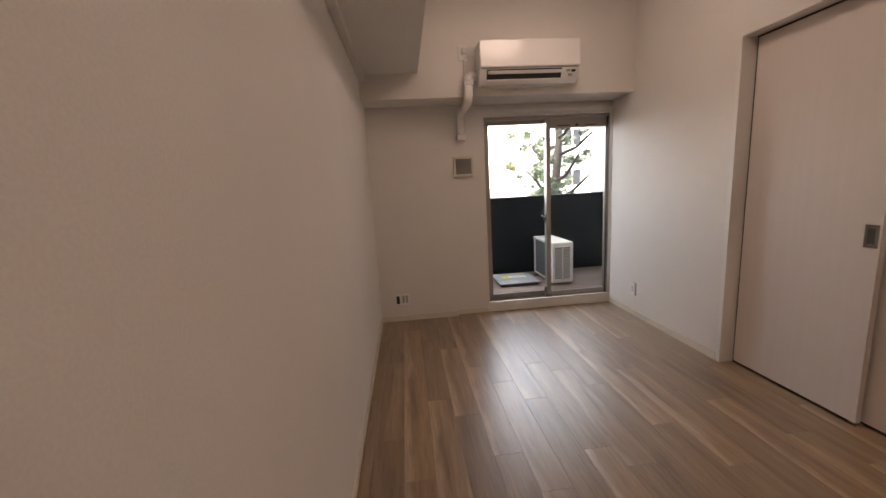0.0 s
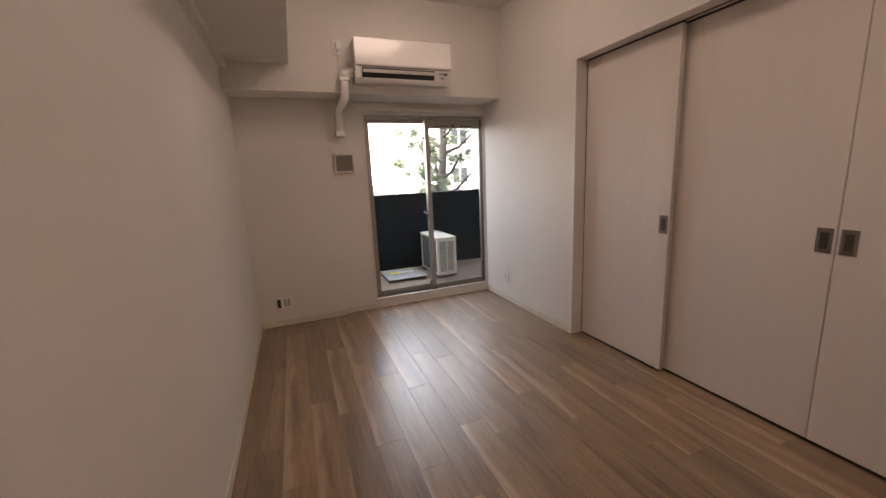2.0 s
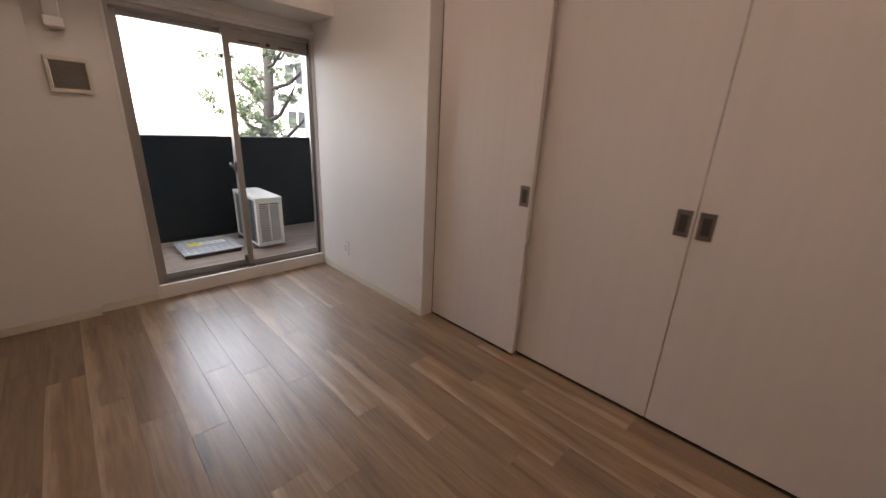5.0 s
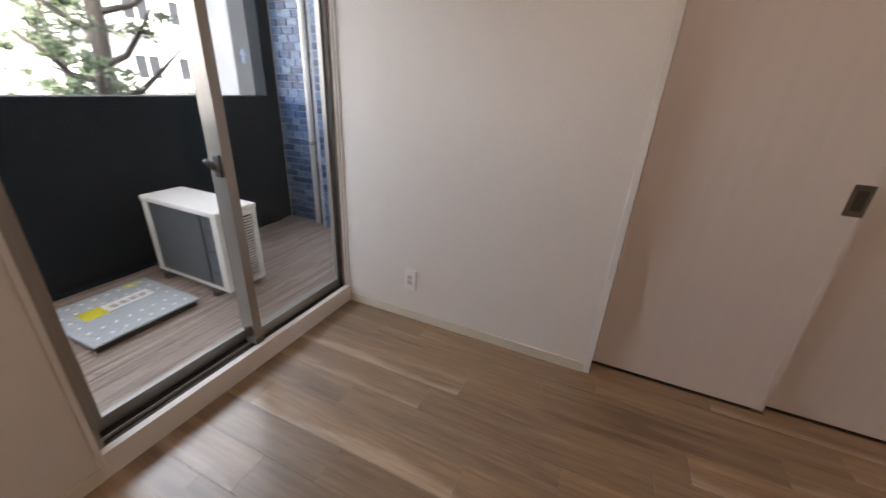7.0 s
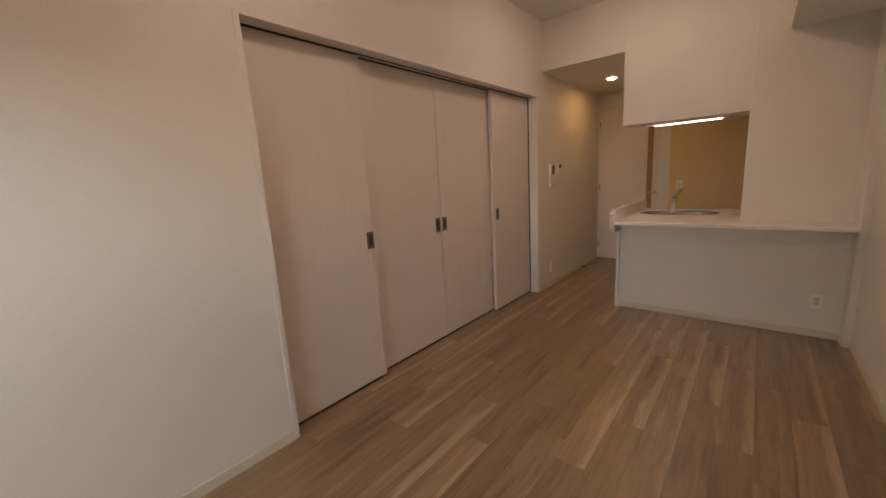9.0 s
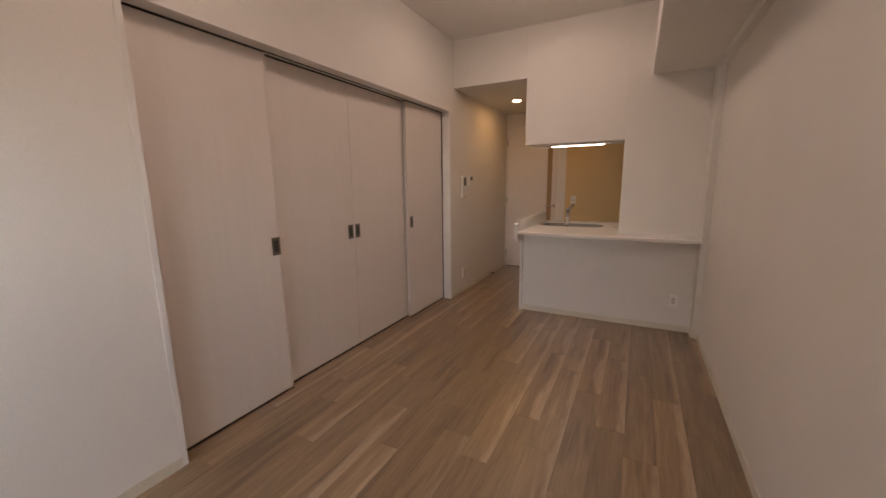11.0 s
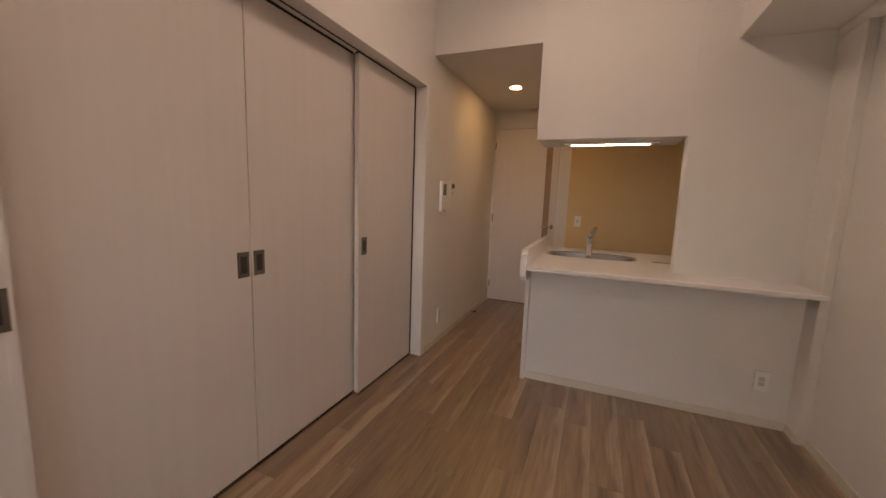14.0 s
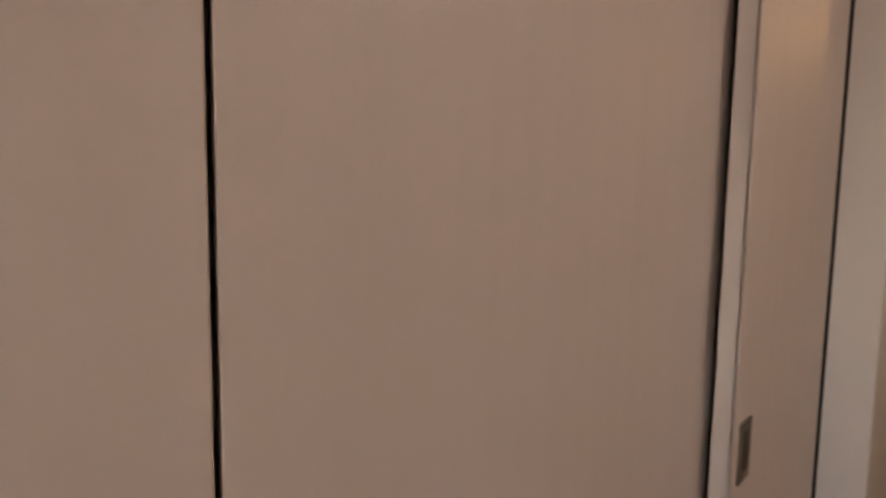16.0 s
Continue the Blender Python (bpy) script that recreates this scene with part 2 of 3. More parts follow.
    for a, b in zip(loops, loops[1:]):
        for i in range(n):
            bm.faces.new((a[i], a[(i + 1) % n], b[(i + 1) % n], b[i]))
    if cap:
        bm.faces.new(loops[0])
        bm.faces.new(loops[-1])


def add_tube(bm, pts, radii, n=10, square=1.0, cap=True):
    """Sweep a round (square=1) or squarish section along a path."""
    pts = [Vector(p) for p in pts]
    rings = []
    side = None
    for i, p in enumerate(pts):
        d = (pts[min(i + 1, len(pts) - 1)] - pts[max(i - 1, 0)]).normalized()
        if side is None:
            side = d.orthogonal().normalized() if abs(d.z) < 0.9 else Vector((1, 0, 0))
        side = (side - d * side.dot(d)).normalized()
        up = d.cross(side)
        r = radii[i] if isinstance(radii, (list, tuple)) else radii
        ring = []
        for k in range(n):
            a = 2 * math.pi * (k + 0.5) / n
            c, s = math.cos(a), math.sin(a)
            c = math.copysign(abs(c) ** square, c)
            s = math.copysign(abs(s) ** square, s)
            ring.append(p + side * c * r + up * s * r)
        rings.append(ring)
    add_loft(bm, rings, cap)


def tube(name, pts, radii, material, parent=None, n=10, square=1.0, label=""):
    bm = bmesh.new()
    add_tube(bm, pts, radii, n, square)
    return smooth(part(name, bm, material, parent, label))


def disc(name, centre, r, h, material, parent=None, n=40, edge=0.004, label=""):
    """A round plate with a rounded lower rim, hanging down h from its centre."""
    x, y, z = centre
    bm = bmesh.new()
    rings = []
    for rr, zz in ((r, z), (r, z - h + edge), (r - edge, z - h)):
        rings.append([(x + rr * math.cos(2 * math.pi * k / n), y + rr * math.sin(2 * math.pi * k / n), zz) for k in range(n)])
    add_loft(bm, rings)
    return part(name, bm, material, parent, label)


# ---- structure ----
XE, YN, ZC = 2.39, 4.445, 2.82     # east wall, window wall, ceiling
YK, YB, ZH = 0.0, -1.865, 2.345    # kitchen wall, end of hall, hall ceiling

structure(boxes("wall_west", [((-0.15, YB - 0.1, 0), (0, YN + 0.18, ZC))], WALL), "plain white wallpapered wall")
structure(boxes("wall_east", [
    ((XE, 3.052, 0), (2.52, 4.535, ZC)), ((2.5205, 4.495, -0.1), (2.6405, 4.535, ZC)), ((XE, 0.08, 2.10), (2.52, 3.052, ZC)), ((XE, YB - 0.1, 0), (2.52, 0.08, ZC)),
], WALL), "white wallpapered wall with a wide closet opening")
structure(boxes("wall_closet_back", [((2.60, 0.0, 0), (2.64, 3.15, ZC))], WALL), "plain wall closing the closet")
structure(boxes("wall_north", [
    ((0, 4.40, 0), (0.76, YN + 0.18, 2.035)), ((0.76, YN, 0), (1.10, YN + 0.18, 2.035)),
    ((1.10, YN, 1.93), (XE, YN + 0.18, 2.035)),
], WALL), "white wallpapered wall round the balcony window")
structure(boxes("bulkhead", [((0, 4.10, 2.035), (XE, YN + 0.18, ZC))], WALL, bevel=0.003), "white wallpapered bulkhead over the window")
structure(boxes("ceiling_beam", [((0, 0, 2.235), (0.485, 4.10, ZC)), ((0, 0, 2.185), (0.05, 4.38, 2.235))], WALL, bevel=0.002), "white boxed-in ceiling beam along the wall")
structure(boxes("pilaster", [((0, 0.0, 0), (0.045, 0.24, 2.185))], WALL, bevel=0.003), "narrow white corner pilaster")
structure(box("ceiling", (-0.2, -0.14, ZC), (2.66, 4.62, ZC + 0.1), CEIL), "plain white papered ceiling")
structure(box("ceiling_hall", (0.0, YB - 0.1, ZH), (XE, -0.118, ZH + 0.1), CEIL), "plain white hall ceiling")
structure(boxes("wall_south", [
    ((1.59, -0.12, 2.345), (XE, YK, ZC)), ((0.674, -0.12, 1.703), (1.59, YK, ZC)), ((0, -0.12, 0), (0.674, YK, ZC)),
], WALL, bevel=0.002), "white wall with a kitchen pass-through and hall opening")
structure(boxes("counter_wall", [((0.675, 0.0, 0), (1.55, 0.113, 0.815)), ((0.045, 0.001, 0), (0.675, 0.113, 0.815))], WALL), "white low wall under the kitchen counter")
structure(boxes("wall_hall_end", [
    ((1.47, YB - 0.12, 2.15), (XE, YB, ZH)), ((1.47, YB - 0.12, 0), (1.57, YB, 2.15)),
], WALL), "white wall round the hall door")
structure(boxes("wall_kitchen", [((0, YB - 0.12, 0), (1.47, YB + 0.11, ZH))], KITCHEN_WALL_WARM, bevel=0.002), "kitchen wall with warm lamplight put into its colour")

structure(boxes("wall_outer", [((-0.2, YB - 0.3, -0.1), (2.66, YB - 0.125, 3.0)), ((-0.2, YB - 0.2, ZH + 0.1), (2.66, -0.121, 3.0)), ((2.641, YB - 0.2, -0.1), (2.70, 4.625, 3.0))], CONCRETE), "unseen outer shell added to stop daylight leaking in")
structure(boxes("facade", [((-8, 4.40, 2.921), (10, 4.625, 11)), ((-8, 4.40, -4), (-0.151, 4.625, 2.92)), ((2.701, 4.40, -4), (10, 4.625, 2.92)), ((-0.15, 4.40, -4), (2.70, 4.625, -0.081))], CONCRETE), "unseen plain facade added to keep the sun off the balcony")

floor = structure(box("floor", (-0.1, YB - 0.1, -0.08), (2.60, 4.60, -0.004), JOINT), "warm brown oak-look plank floor")


def baseboard(lo, hi):
    return structure(box("baseboard", lo, hi, BASE, bevel=0.002), "low cream baseboard")


BH, BT = 0.055, 0.008
baseboard((XE - BT, 3.055, 0), (XE, YN - 0.002, BH))
baseboard((XE - BT, YB, 0), (XE, 0.075, BH))
baseboard((0, 0.245, 0), (BT, 4.398, BH))
baseboard((BT, 4.40 - BT, 0), (0.76 + BT, 4.40, BH))
baseboard((0.76, 4.401, 0), (0.76 + BT, YN - BT, BH))
baseboard((0.77, YN - BT, 0), (1.085, YN, BH))
baseboard((0.055, 0.113, 0), (1.535, 0.121, BH))
baseboard((0.045, 0.122, 0), (0.053, 0.24, BH))

# closet opening: frame and track
structure(boxes("closet_frame", [
    ((XE - 0.004, 3.026, 0), (2.53, 3.054, 2.10)), ((XE - 0.004, 0.078, 0), (2.53, 0.125, 2.10)),
    ((XE - 0.004, 0.125, 2.088), (2.60, 3.026, 2.10)),
], TRIM, bevel=0.002), "white closet frame")
structure(boxes("closet_track", [
    ((2.488, 2.309, 2.0802), (2.514, 3.025, 2.0878)), ((2.488, 0.126, 2.0802), (2.514, 0.843, 2.0878)), ((2.536, 0.126, 2.0802), (2.562, 3.025, 2.0878)),
    ((2.489, 2.347, 0.0005), (2.60, 3.026, 0.0025)), ((2.489, 0.125, 0.0005), (2.60, 0.809, 0.0025)), ((2.536, 0.81, 0.0005), (2.60, 2.346, 0.0025)),
    ((2.487, 0.1252, 0.003), (2.52, 0.1375, 2.08)), ((2.487, 3.0185, 0.003), (2.52, 3.0258, 2.08)),
    ((2.4785, 0.1252, 0.003), (2.4865, 0.1275, 2.08)),
    ((2.4795, 2.300, 0.0005), (2.4845, 3.026, 0.0022)), ((2.4795, 0.125, 0.0005), (2.4845, 0.85, 0.0022)), ((2.5265, 0.846, 0.0005), (2.5315, 2.306, 0.0022)),
    ((2.4785, 0.126, 2.0845), (2.4875, 3.025, 2.0878)), ((2.5255, 0.846, 2.0845), (2.5315, 2.306, 2.0878)),
], ALU_DARK), "dark sliding door track, with shadow gaps put in as dark strips")


# ---- sliding doors ----
def recessed_pull(parent, x, y, z):
    """Flush pull: plate with a recess coloured dark for its shade, on a panel whose face is at x."""
    h = boxes("handle", [
        ((x - 0.003, y - 0.028, z - 0.055), (x + 0.002, y - 0.015, z + 0.055)), ((x - 0.003, y + 0.015, z - 0.055), (x + 0.002, y + 0.028, z + 0.055)),
        ((x - 0.003, y - 0.015, z - 0.055), (x + 0.002, y + 0.015, z - 0.036)), ((x - 0.003, y - 0.015, z + 0.036), (x + 0.002, y + 0.015, z + 0.055)),
    ], NICKEL, parent, 0.0008, "satin nickel recessed pull")
    box("recess", (x - 0.0012, y - 0.015, z - 0.036), (x + 0.0015, y + 0.015, z + 0.036), recess_shade, h)
    return h


recess_shade = plain("recess_shade_nickel", (0.10, 0.092, 0.082), 0.45, 0.7)


def sliding_door(y0, y1, x, pull_y):
    d = thing("sliding_door", (x + 0.015, (y0 + y1) / 2, 0.0), "closed white wood-grain sliding closet door, nickel pull", "door", "closet doors")
    box("panel", (x, y0, 0.012), (x + 0.03, y1, 2.079), DOOR, d, 0.0015)
    if x < 2.5:
        e = y0 if pull_y - y0 < y1 - pull_y else y1
        s = 1 if e == y0 else -1
        box("edge_strip", (x - 0.001, min(e, e + s * 0.022), 0.0125), (x + 0.004, max(e, e + s * 0.022), 2.079), DOOR, d)
    recessed_pull(d, x, pull_y, 0.962)
    settle(d)


sliding_door(2.307, 3.018, 2.485, 2.345)
sliding_door(1.5740, 2.345, 2.532, 1.612)
sliding_door(0.81, 1.5700, 2.532, 1.531)
sliding_door(0.138, 0.845, 2.485, 0.786)

# ---- window ----
WX0, WX1, WZ0, WZ1 = 1.10, XE, 0.10, 1.925
structure(boxes("window_casing", [
    ((WX0, YN - 0.006, 0), (WX1, 4.470, WZ0)), ((WX0 - 0.018, YN - 0.006, 0), (WX0, 4.470, WZ1 + 0.02)), ((WX0, YN - 0.006, WZ1), (WX1, 4.470, WZ1 + 0.02)),
    ((WX1 - 0.009, YN - 0.006, WZ0), (WX1, 4.450, WZ1)), ((WX1 - 0.014, 4.453, WZ0), (WX1, 4.470, WZ1)),
], TRIM, bevel=0.002), "white window casing with a raised sill")
win = thing("window_1", (1.74, 4.575, WZ0), "two-leaf sliding balcony window with aluminium frame", "window")
win["kind"] = "structure"
X0, X1 = WX0 + 0.002, WX1 - 0.012
boxes("window_frame", [
    ((X0, 4.471, WZ0 - 0.05), (X0 + 0.022, 4.632, WZ1)), ((X1 - 0.014, 4.471, WZ0 - 0.05), (X1, 4.536, WZ1)),
    ((X0 + 0.022, 4.471, WZ1 - 0.028), (X1 - 0.014, 4.632, WZ1)), ((X0 + 0.022, 4.471, WZ0 - 0.05), (X1 - 0.014, 4.632, WZ0 - 0.02)),
    ((X0 + 0.022, 4.513, WZ0 - 0.02), (X1 - 0.014, 4.517, WZ0 - 0.002)), ((X0 + 0.022, 4.563, WZ0 - 0.02), (X1 - 0.014, 4.567, WZ0 - 0.002)),
], ALU, win, 0.001)
boxes("track_channel", [
    ((X0 + 0.0225, 4.472, WZ0 - 0.0198), (X1 - 0.0145, 4.5125, WZ0 - 0.016)), ((X0 + 0.0225, 4.5175, WZ0 - 0.0198), (X1 - 0.0145, 4.5625, WZ0 - 0.016)),
    ((X1 - 0.0175, 4.472, WZ0 - 0.015), (X1 - 0.0142, 4.499, WZ1 - 0.029)),
], ALU_DARK, win, 0.0, "dark sliding track, and a dark strip for the jamb channel's shadow")


def sash(x0, x1, y, inner):
    s = boxes("sash", [
        ((x0, y - (0.050 if inner else 0.015), WZ0 + 0.0), (x0 + (0.043 if inner else 0.045), y + 0.015, WZ1 - 0.03)), ((x1 - (0.020 if inner else 0.045), y - 0.015, WZ0), (x1, y + 0.015, WZ1 - 0.03)),
        ((x0 + 0.0435, y - 0.013, WZ0), (x1 - (0.020 if inner else 0.045), y + 0.013, WZ0 + 0.045)), ((x0 + 0.045, y - 0.013, WZ1 - 0.065), (x1 - (0.020 if inner else 0.045), y + 0.013, WZ1 - 0.03)),
    ], ALU, win, 0.002)
    top = WZ1 - 0.065
    if inner:
        v = box("ventilator", (x0 + 0.045, y - 0.016, top - 0.055), (x1 - 0.020, y + 0.014, top), ALU, s, 0.002, "slim ventilator strip over the pane")
        top -= 0.055
        boxes("vent_slot", [((x0 + 0.12, y - 0.0185, top + 0.018), (x0 + 0.26, y - 0.0161, top + 0.026)), ((x1 - 0.24, y - 0.0185, top + 0.018), (x1 - 0.12, y - 0.0161, top + 0.026))], ALU_DARK, s)
        box("vent_knob", ((x0 + x1) / 2 - 0.014, y - 0.024, top + 0.012), ((x0 + x1) / 2 + 0.014, y - 0.0161, top + 0.034), BLACK, s, 0.003)
    g = box("pane", (x0 + 0.04, y - 0.003, WZ0 + 0.04), (x1 - 0.016, y + 0.003, top + 0.005), GLASS, s)
    g.visible_shadow = False
    return s, top


MID = 1.758
ls, lt = sash(X0 + 0.02, MID + 0.032, 4.565, False)
rs, rt = sash(MID - 0.036, X1 - 0.006, 4.515, True)
# crescent lock, catch and small stoppers on the meeting stile
FX = MID - 0.036
lock = box("lock", (FX - 0.012, 4.474, 0.885), (FX - 0.0002, 4.508, 0.970), LOCK_GREY, rs, 0.004, "crescent window lock")
tube("lock_lever", [(FX - 0.010, 4.490, 0.925), (FX - 0.022, 4.494, 0.930), (FX - 0.030, 4.506, 0.940), (FX - 0.034, 4.520, 0.952)], [0.014, 0.013, 0.011, 0.008], LOCK_GREY, rs, 12)
tube("lock_boss", [(FX - 0.012, 4.490, 0.925), (FX - 0.020, 4.490, 0.925)], [0.019, 0.016], NICKEL, rs, 16)
box("catch", (FX - 0.018, 4.478, 0.150), (FX - 0.0002, 4.508, 0.205), NICKEL, rs, 0.004)
box("end_cap", (FX - 0.001, 4.462, WZ0 - 0.004), (FX + 0.044, 4.4648, WZ0 + 0.03), NICKEL, rs, 0.001)
tube("stopper", [(FX - 0.0002, 4.512, 1.71), (FX - 0.012, 4.512, 1.71)], [0.015, 0.012], BLACK, rs, 12)
# wires in the panes
wire_mat = plain("pane_wire", (0.15, 0.15, 0.15), 0.5, 0.3)
for s, x0, x1, y, top in ((ls, X0 + 0.065, MID - 0.013, 4.565, lt), (rs, MID + 0.008, X1 - 0.028, 4.515, rt)):
    bm = bmesh.new()
    z0, z1, w = WZ0 + 0.046, top, 0.0002
    for sgn in (1, -1):
        c = -3.0
        while c < 4.0:
            pts = []
            for xx in (x0, x1):
                pts.append((xx, c + sgn * 0.72 * (xx - x0)))
            (xa, za), (xb, zb) = pts
            k = (zb - za) / (xb - xa)
            if za < z0: xa, za = xa + (z0 - za) / k, z0
            if za > z1: xa, za = xa + (z1 - za) / k, z1
            if zb < z0: xb, zb = xb + (z0 - zb) / k, z0
            if zb > z1: xb, zb = xb + (z1 - zb) / k, z1
            if xa < xb and xa >= x0 - 1e-6 and xb <= x1 + 1e-6:
                vs = [bm.verts.new(p) for p in ((xa, y - 0.0034, za - w), (xb, y - 0.0034, zb - w), (xb, y - 0.0034, zb + w), (xa, y - 0.0034, za + w))]
                bm.faces.new(vs)
            c += 0.026
    wm = part("wire_mesh", bm, wire_mat, s)
    wm["kind"] = "stuff"
settle(win)
for o in win.children:
    for c in o.children:
        c.matrix_parent_inverse = Matrix.Identity(4)

rail = thing("curtain_rail", (1.7, 4.415, 1.95), "slim white curtain rail over the balcony window", "curtain rail")
box("rail", (1.03, 4.385, 1.946), (XE - 0.005, 4.411, 1.972), TRIM, rail, 0.003)
for xx in (1.10, 1.72, 2.30):
    box("bracket", (xx - 0.012, 4.411, 1.950), (xx + 0.012, YN, 1.975), TRIM, rail, 0.002)
for xx in (2.20, 2.225, 2.25, 2.275, 2.30, 2.325):
    box("runner", (xx - 0.005, 4.391, 1.930), (xx + 0.005, 4.404, 1.9458), TRIM, rail, 0.001)
settle(rail)

# ---- air conditioner ----
ac = thing("air_conditioner", (1.39, 4.10, 2.09), "white wall air conditioner with open louvre slots", "air conditioner")
AX0, AX1 = 0.975, 1.80


def profile_x(name, prof, x0, x1, material, parent, bevel=0.004):
    bm = bmesh.new()
    add_loft(bm, [[(x0, y, z) for y, z in prof], [(x1, y, z) for y, z in prof]])
    ends = [e for e in bm.edges if abs(e.verts[0].co.x - e.verts[1].co.x) < 1e-6]
    bmesh.ops.bevel(bm, geom=ends, offset=bevel, segments=2, affect="EDGES")
    return part(name, bm, material, parent)


profile_x("body", [(4.098, 2.10), (4.098, 2.415), (3.935, 2.415), (3.925, 2.20), (3.955, 2.13), (3.99, 2.095)], AX0, AX1, PLASTIC, ac)
profile_x("front_panel", [(3.934, 2.21), (3.936, 2.418), (3.926, 2.420), (3.914, 2.412), (3.905, 2.225), (3.908, 2.213)], AX0 + 0.002, AX1 - 0.002, PLASTIC, ac, 0.003)
profile_x("air_slot", [(3.9215, 2.197), (3.9495, 2.129), (3.957, 2.133), (3.929, 2.201)], AX0 + 0.055, AX1 - 0.15, BLACK, ac, 0.001)
profile_x("louvre", [(3.908, 2.180), (3.929, 2.163), (3.932, 2.167), (3.911, 2.185)], AX0 + 0.062, AX1 - 0.13, PLASTIC, ac, 0.001)
profile_x("panel_seam", [(3.9235, 2.204), (3.9235, 2.2115), (3.930, 2.2115), (3.930, 2.204)], AX0 + 0.02, AX1 - 0.02, PLASTIC_G, ac, 0.0005)
profile_x("lower_lip", [(3.945, 2.122), (3.96, 2.104), (3.967, 2.108), (3.953, 2.129)], AX0 + 0.062, AX1 - 0.17, PLASTIC, ac, 0.001)
for bx, bz, m in ((1.705, 2.178, PLASTIC_G), (1.748, 2.176, BLACK), (1.725, 2.148, PLASTIC_G)):
    box("indicator", (bx - 0.015, 3.918 + (2.18 - bz) * 0.45, bz - 0.008), (bx + 0.015, 3.932 + (2.18 - bz) * 0.45, bz + 0.008), m, ac, 0.001)
settle(ac)

plug = thing("power_outlet", (0.865, 4.10, 2.38), "white wall outlet with a plugged-in power cord", "outlet")
box("plate", (0.83, 4.090, 2.32), (0.90, 4.0998, 2.44), PLASTIC, plug, 0.003)
box("plug", (0.855, 4.060, 2.365), (0.888, 4.0898, 2.415), PLASTIC, plug, 0.006)
tube("cord", [(0.872, 4.072, 2.366), (0.870, 4.085, 2.32), (0.875, 4.092, 2.26), (0.872, 4.092, 2.215)], 0.004, PLASTIC, plug, 8)
settle(plug)
duct = thing("pipe_cover", (0.90, 4.3, 1.72), "white plastic pipe duct bending under the bulkhead", "pipe cover")
tube("upper_elbow", [(0.975, 4.055, 2.185), (0.93, 4.055, 2.185), (0.905, 4.055, 2.175), (0.898, 4.056, 2.14)], [0.034, 0.034, 0.038, 0.038], PLASTIC, duct, 14, 0.5)
tube("duct", [(0.898, 4.058, 2.145), (0.898, 4.060, 2.04), (0.896, 4.075, 2.005), (0.890, 4.12, 1.985), (0.878, 4.31, 1.965), (0.873, 4.38, 1.945), (0.872, 4.403, 1.90), (0.872, 4.403, 1.735)], 0.034, PLASTIC, duct, 14, 0.5)
box("duct_end", (0.83, 4.365, 1.715), (0.914, YN, 1.765), PLASTIC, duct, 0.008)
box("joint_collar", (0.857, 4.018, 2.115), (0.939, 4.0999, 2.15), PLASTIC, duct, 0.008)
settle(duct)

VX, VZ = 0.888, 1.478
vent = thing("wall_vent", (VX, YN, VZ - 0.095), "square wall vent with beige frame and grey slats", "vent")
for nm, lo, hi in (("frame_rail", (-0.095, -0.095), (0.095, -0.073)), ("frame_rail", (-0.095, 0.073), (0.095, 0.095)), ("frame_stile", (-0.095, -0.073), (-0.075, 0.073)), ("frame_stile", (0.075, -0.073), (0.095, 0.073))):
    box(nm, (VX + lo[0], YN - 0.028, VZ + lo[1]), (VX + hi[0], YN, VZ + hi[1]), BASE, vent, 0.004)
box("backing", (VX - 0.075, YN - 0.006, VZ - 0.073), (VX + 0.075, YN - 0.001, VZ + 0.073), PLASTIC_G, vent)
for i in range(15):
    z = VZ - 0.071 + i * 0.0097
    bm = bmesh.new()
    add_loft(bm, [[(xx, YN - 0.0065, z + 0.004), (xx, YN - 0.022, z), (xx, YN - 0.022, z + 0.0022), (xx, YN - 0.0065, z + 0.0062)] for xx in (VX - 0.0748, VX + 0.0748)])
    part("slat", bm, VENT_G, vent)
settle(vent)


def wall_plate(origin, u, n, w, h, label, sockets=2, category="outlet"):
    """A plate on a wall: origin its middle on the wall, u along the wall, n out of it."""
    o, u, n, k = Vector(origin), Vector(u), Vector(n), Vector((0, 0, 1))
    e = thing("wall_outlet" if category == "outlet" else "light_switch", origin, label, category)

    def slab(name, c, a, b, d0, d1, m, parent):
        p, q = o + u * (c[0] - a / 2) + k * (c[1] - b / 2) + n * d0, o + u * (c[0] + a / 2) + k * (c[1] + b / 2) + n * d1
        return box(name, [min(p[i], q[i]) for i in range(3)], [max(p[i], q[i]) for i in range(3)], m, parent, 0.001)

    slab("plate", (0, 0), w, h, 0, 0.012, PLASTIC, e)
    for i in range(sockets):
        c = (0, (i - (sockets - 1) / 2) * 0.03)
        slab("socket", c, 0.03, 0.025, 0.0121, 0.0145, SOCKET, e)
        for s in (-0.006, 0.006):
            slab("slot", (s, c[1]), 0.002, 0.008, 0.0146, 0.0152, PLASTIC_G, e)
    return settle(e)


wall_plate((XE, 4.02, 0.255), (0, 1, 0), (-1, 0, 0), 0.07, 0.12, "white double wall outlet above the baseboard")
wall_plate((0.19, 0.113, 0.28), (1, 0, 0), (0, 1, 0), 0.07, 0.12, "white wall outlet under the counter")
wall_plate((XE, -0.23, 0.245), (0, 1, 0), (-1, 0, 0), 0.07, 0.12, "white wall outlet in the hall")
wall_plate((1.35, YB + 0.11, 1.07), (1, 0, 0), (0, 1, 0), 0.07, 0.12, "cream light switch on the kitchen wall", 1, "switch")
e = thing("multimedia_outlet", (0.22, 4.40, 0.22), "white wide outlet plate with a black connector", "outlet")
box("plate", (0.15, 4.392, 0.165), (0.285, 4.40, 0.28), PLASTIC, e, 0.002)
box("connector", (0.158, 4.367, 0.185), (0.188, 4.3919, 0.262), BLACK, e, 0.004)
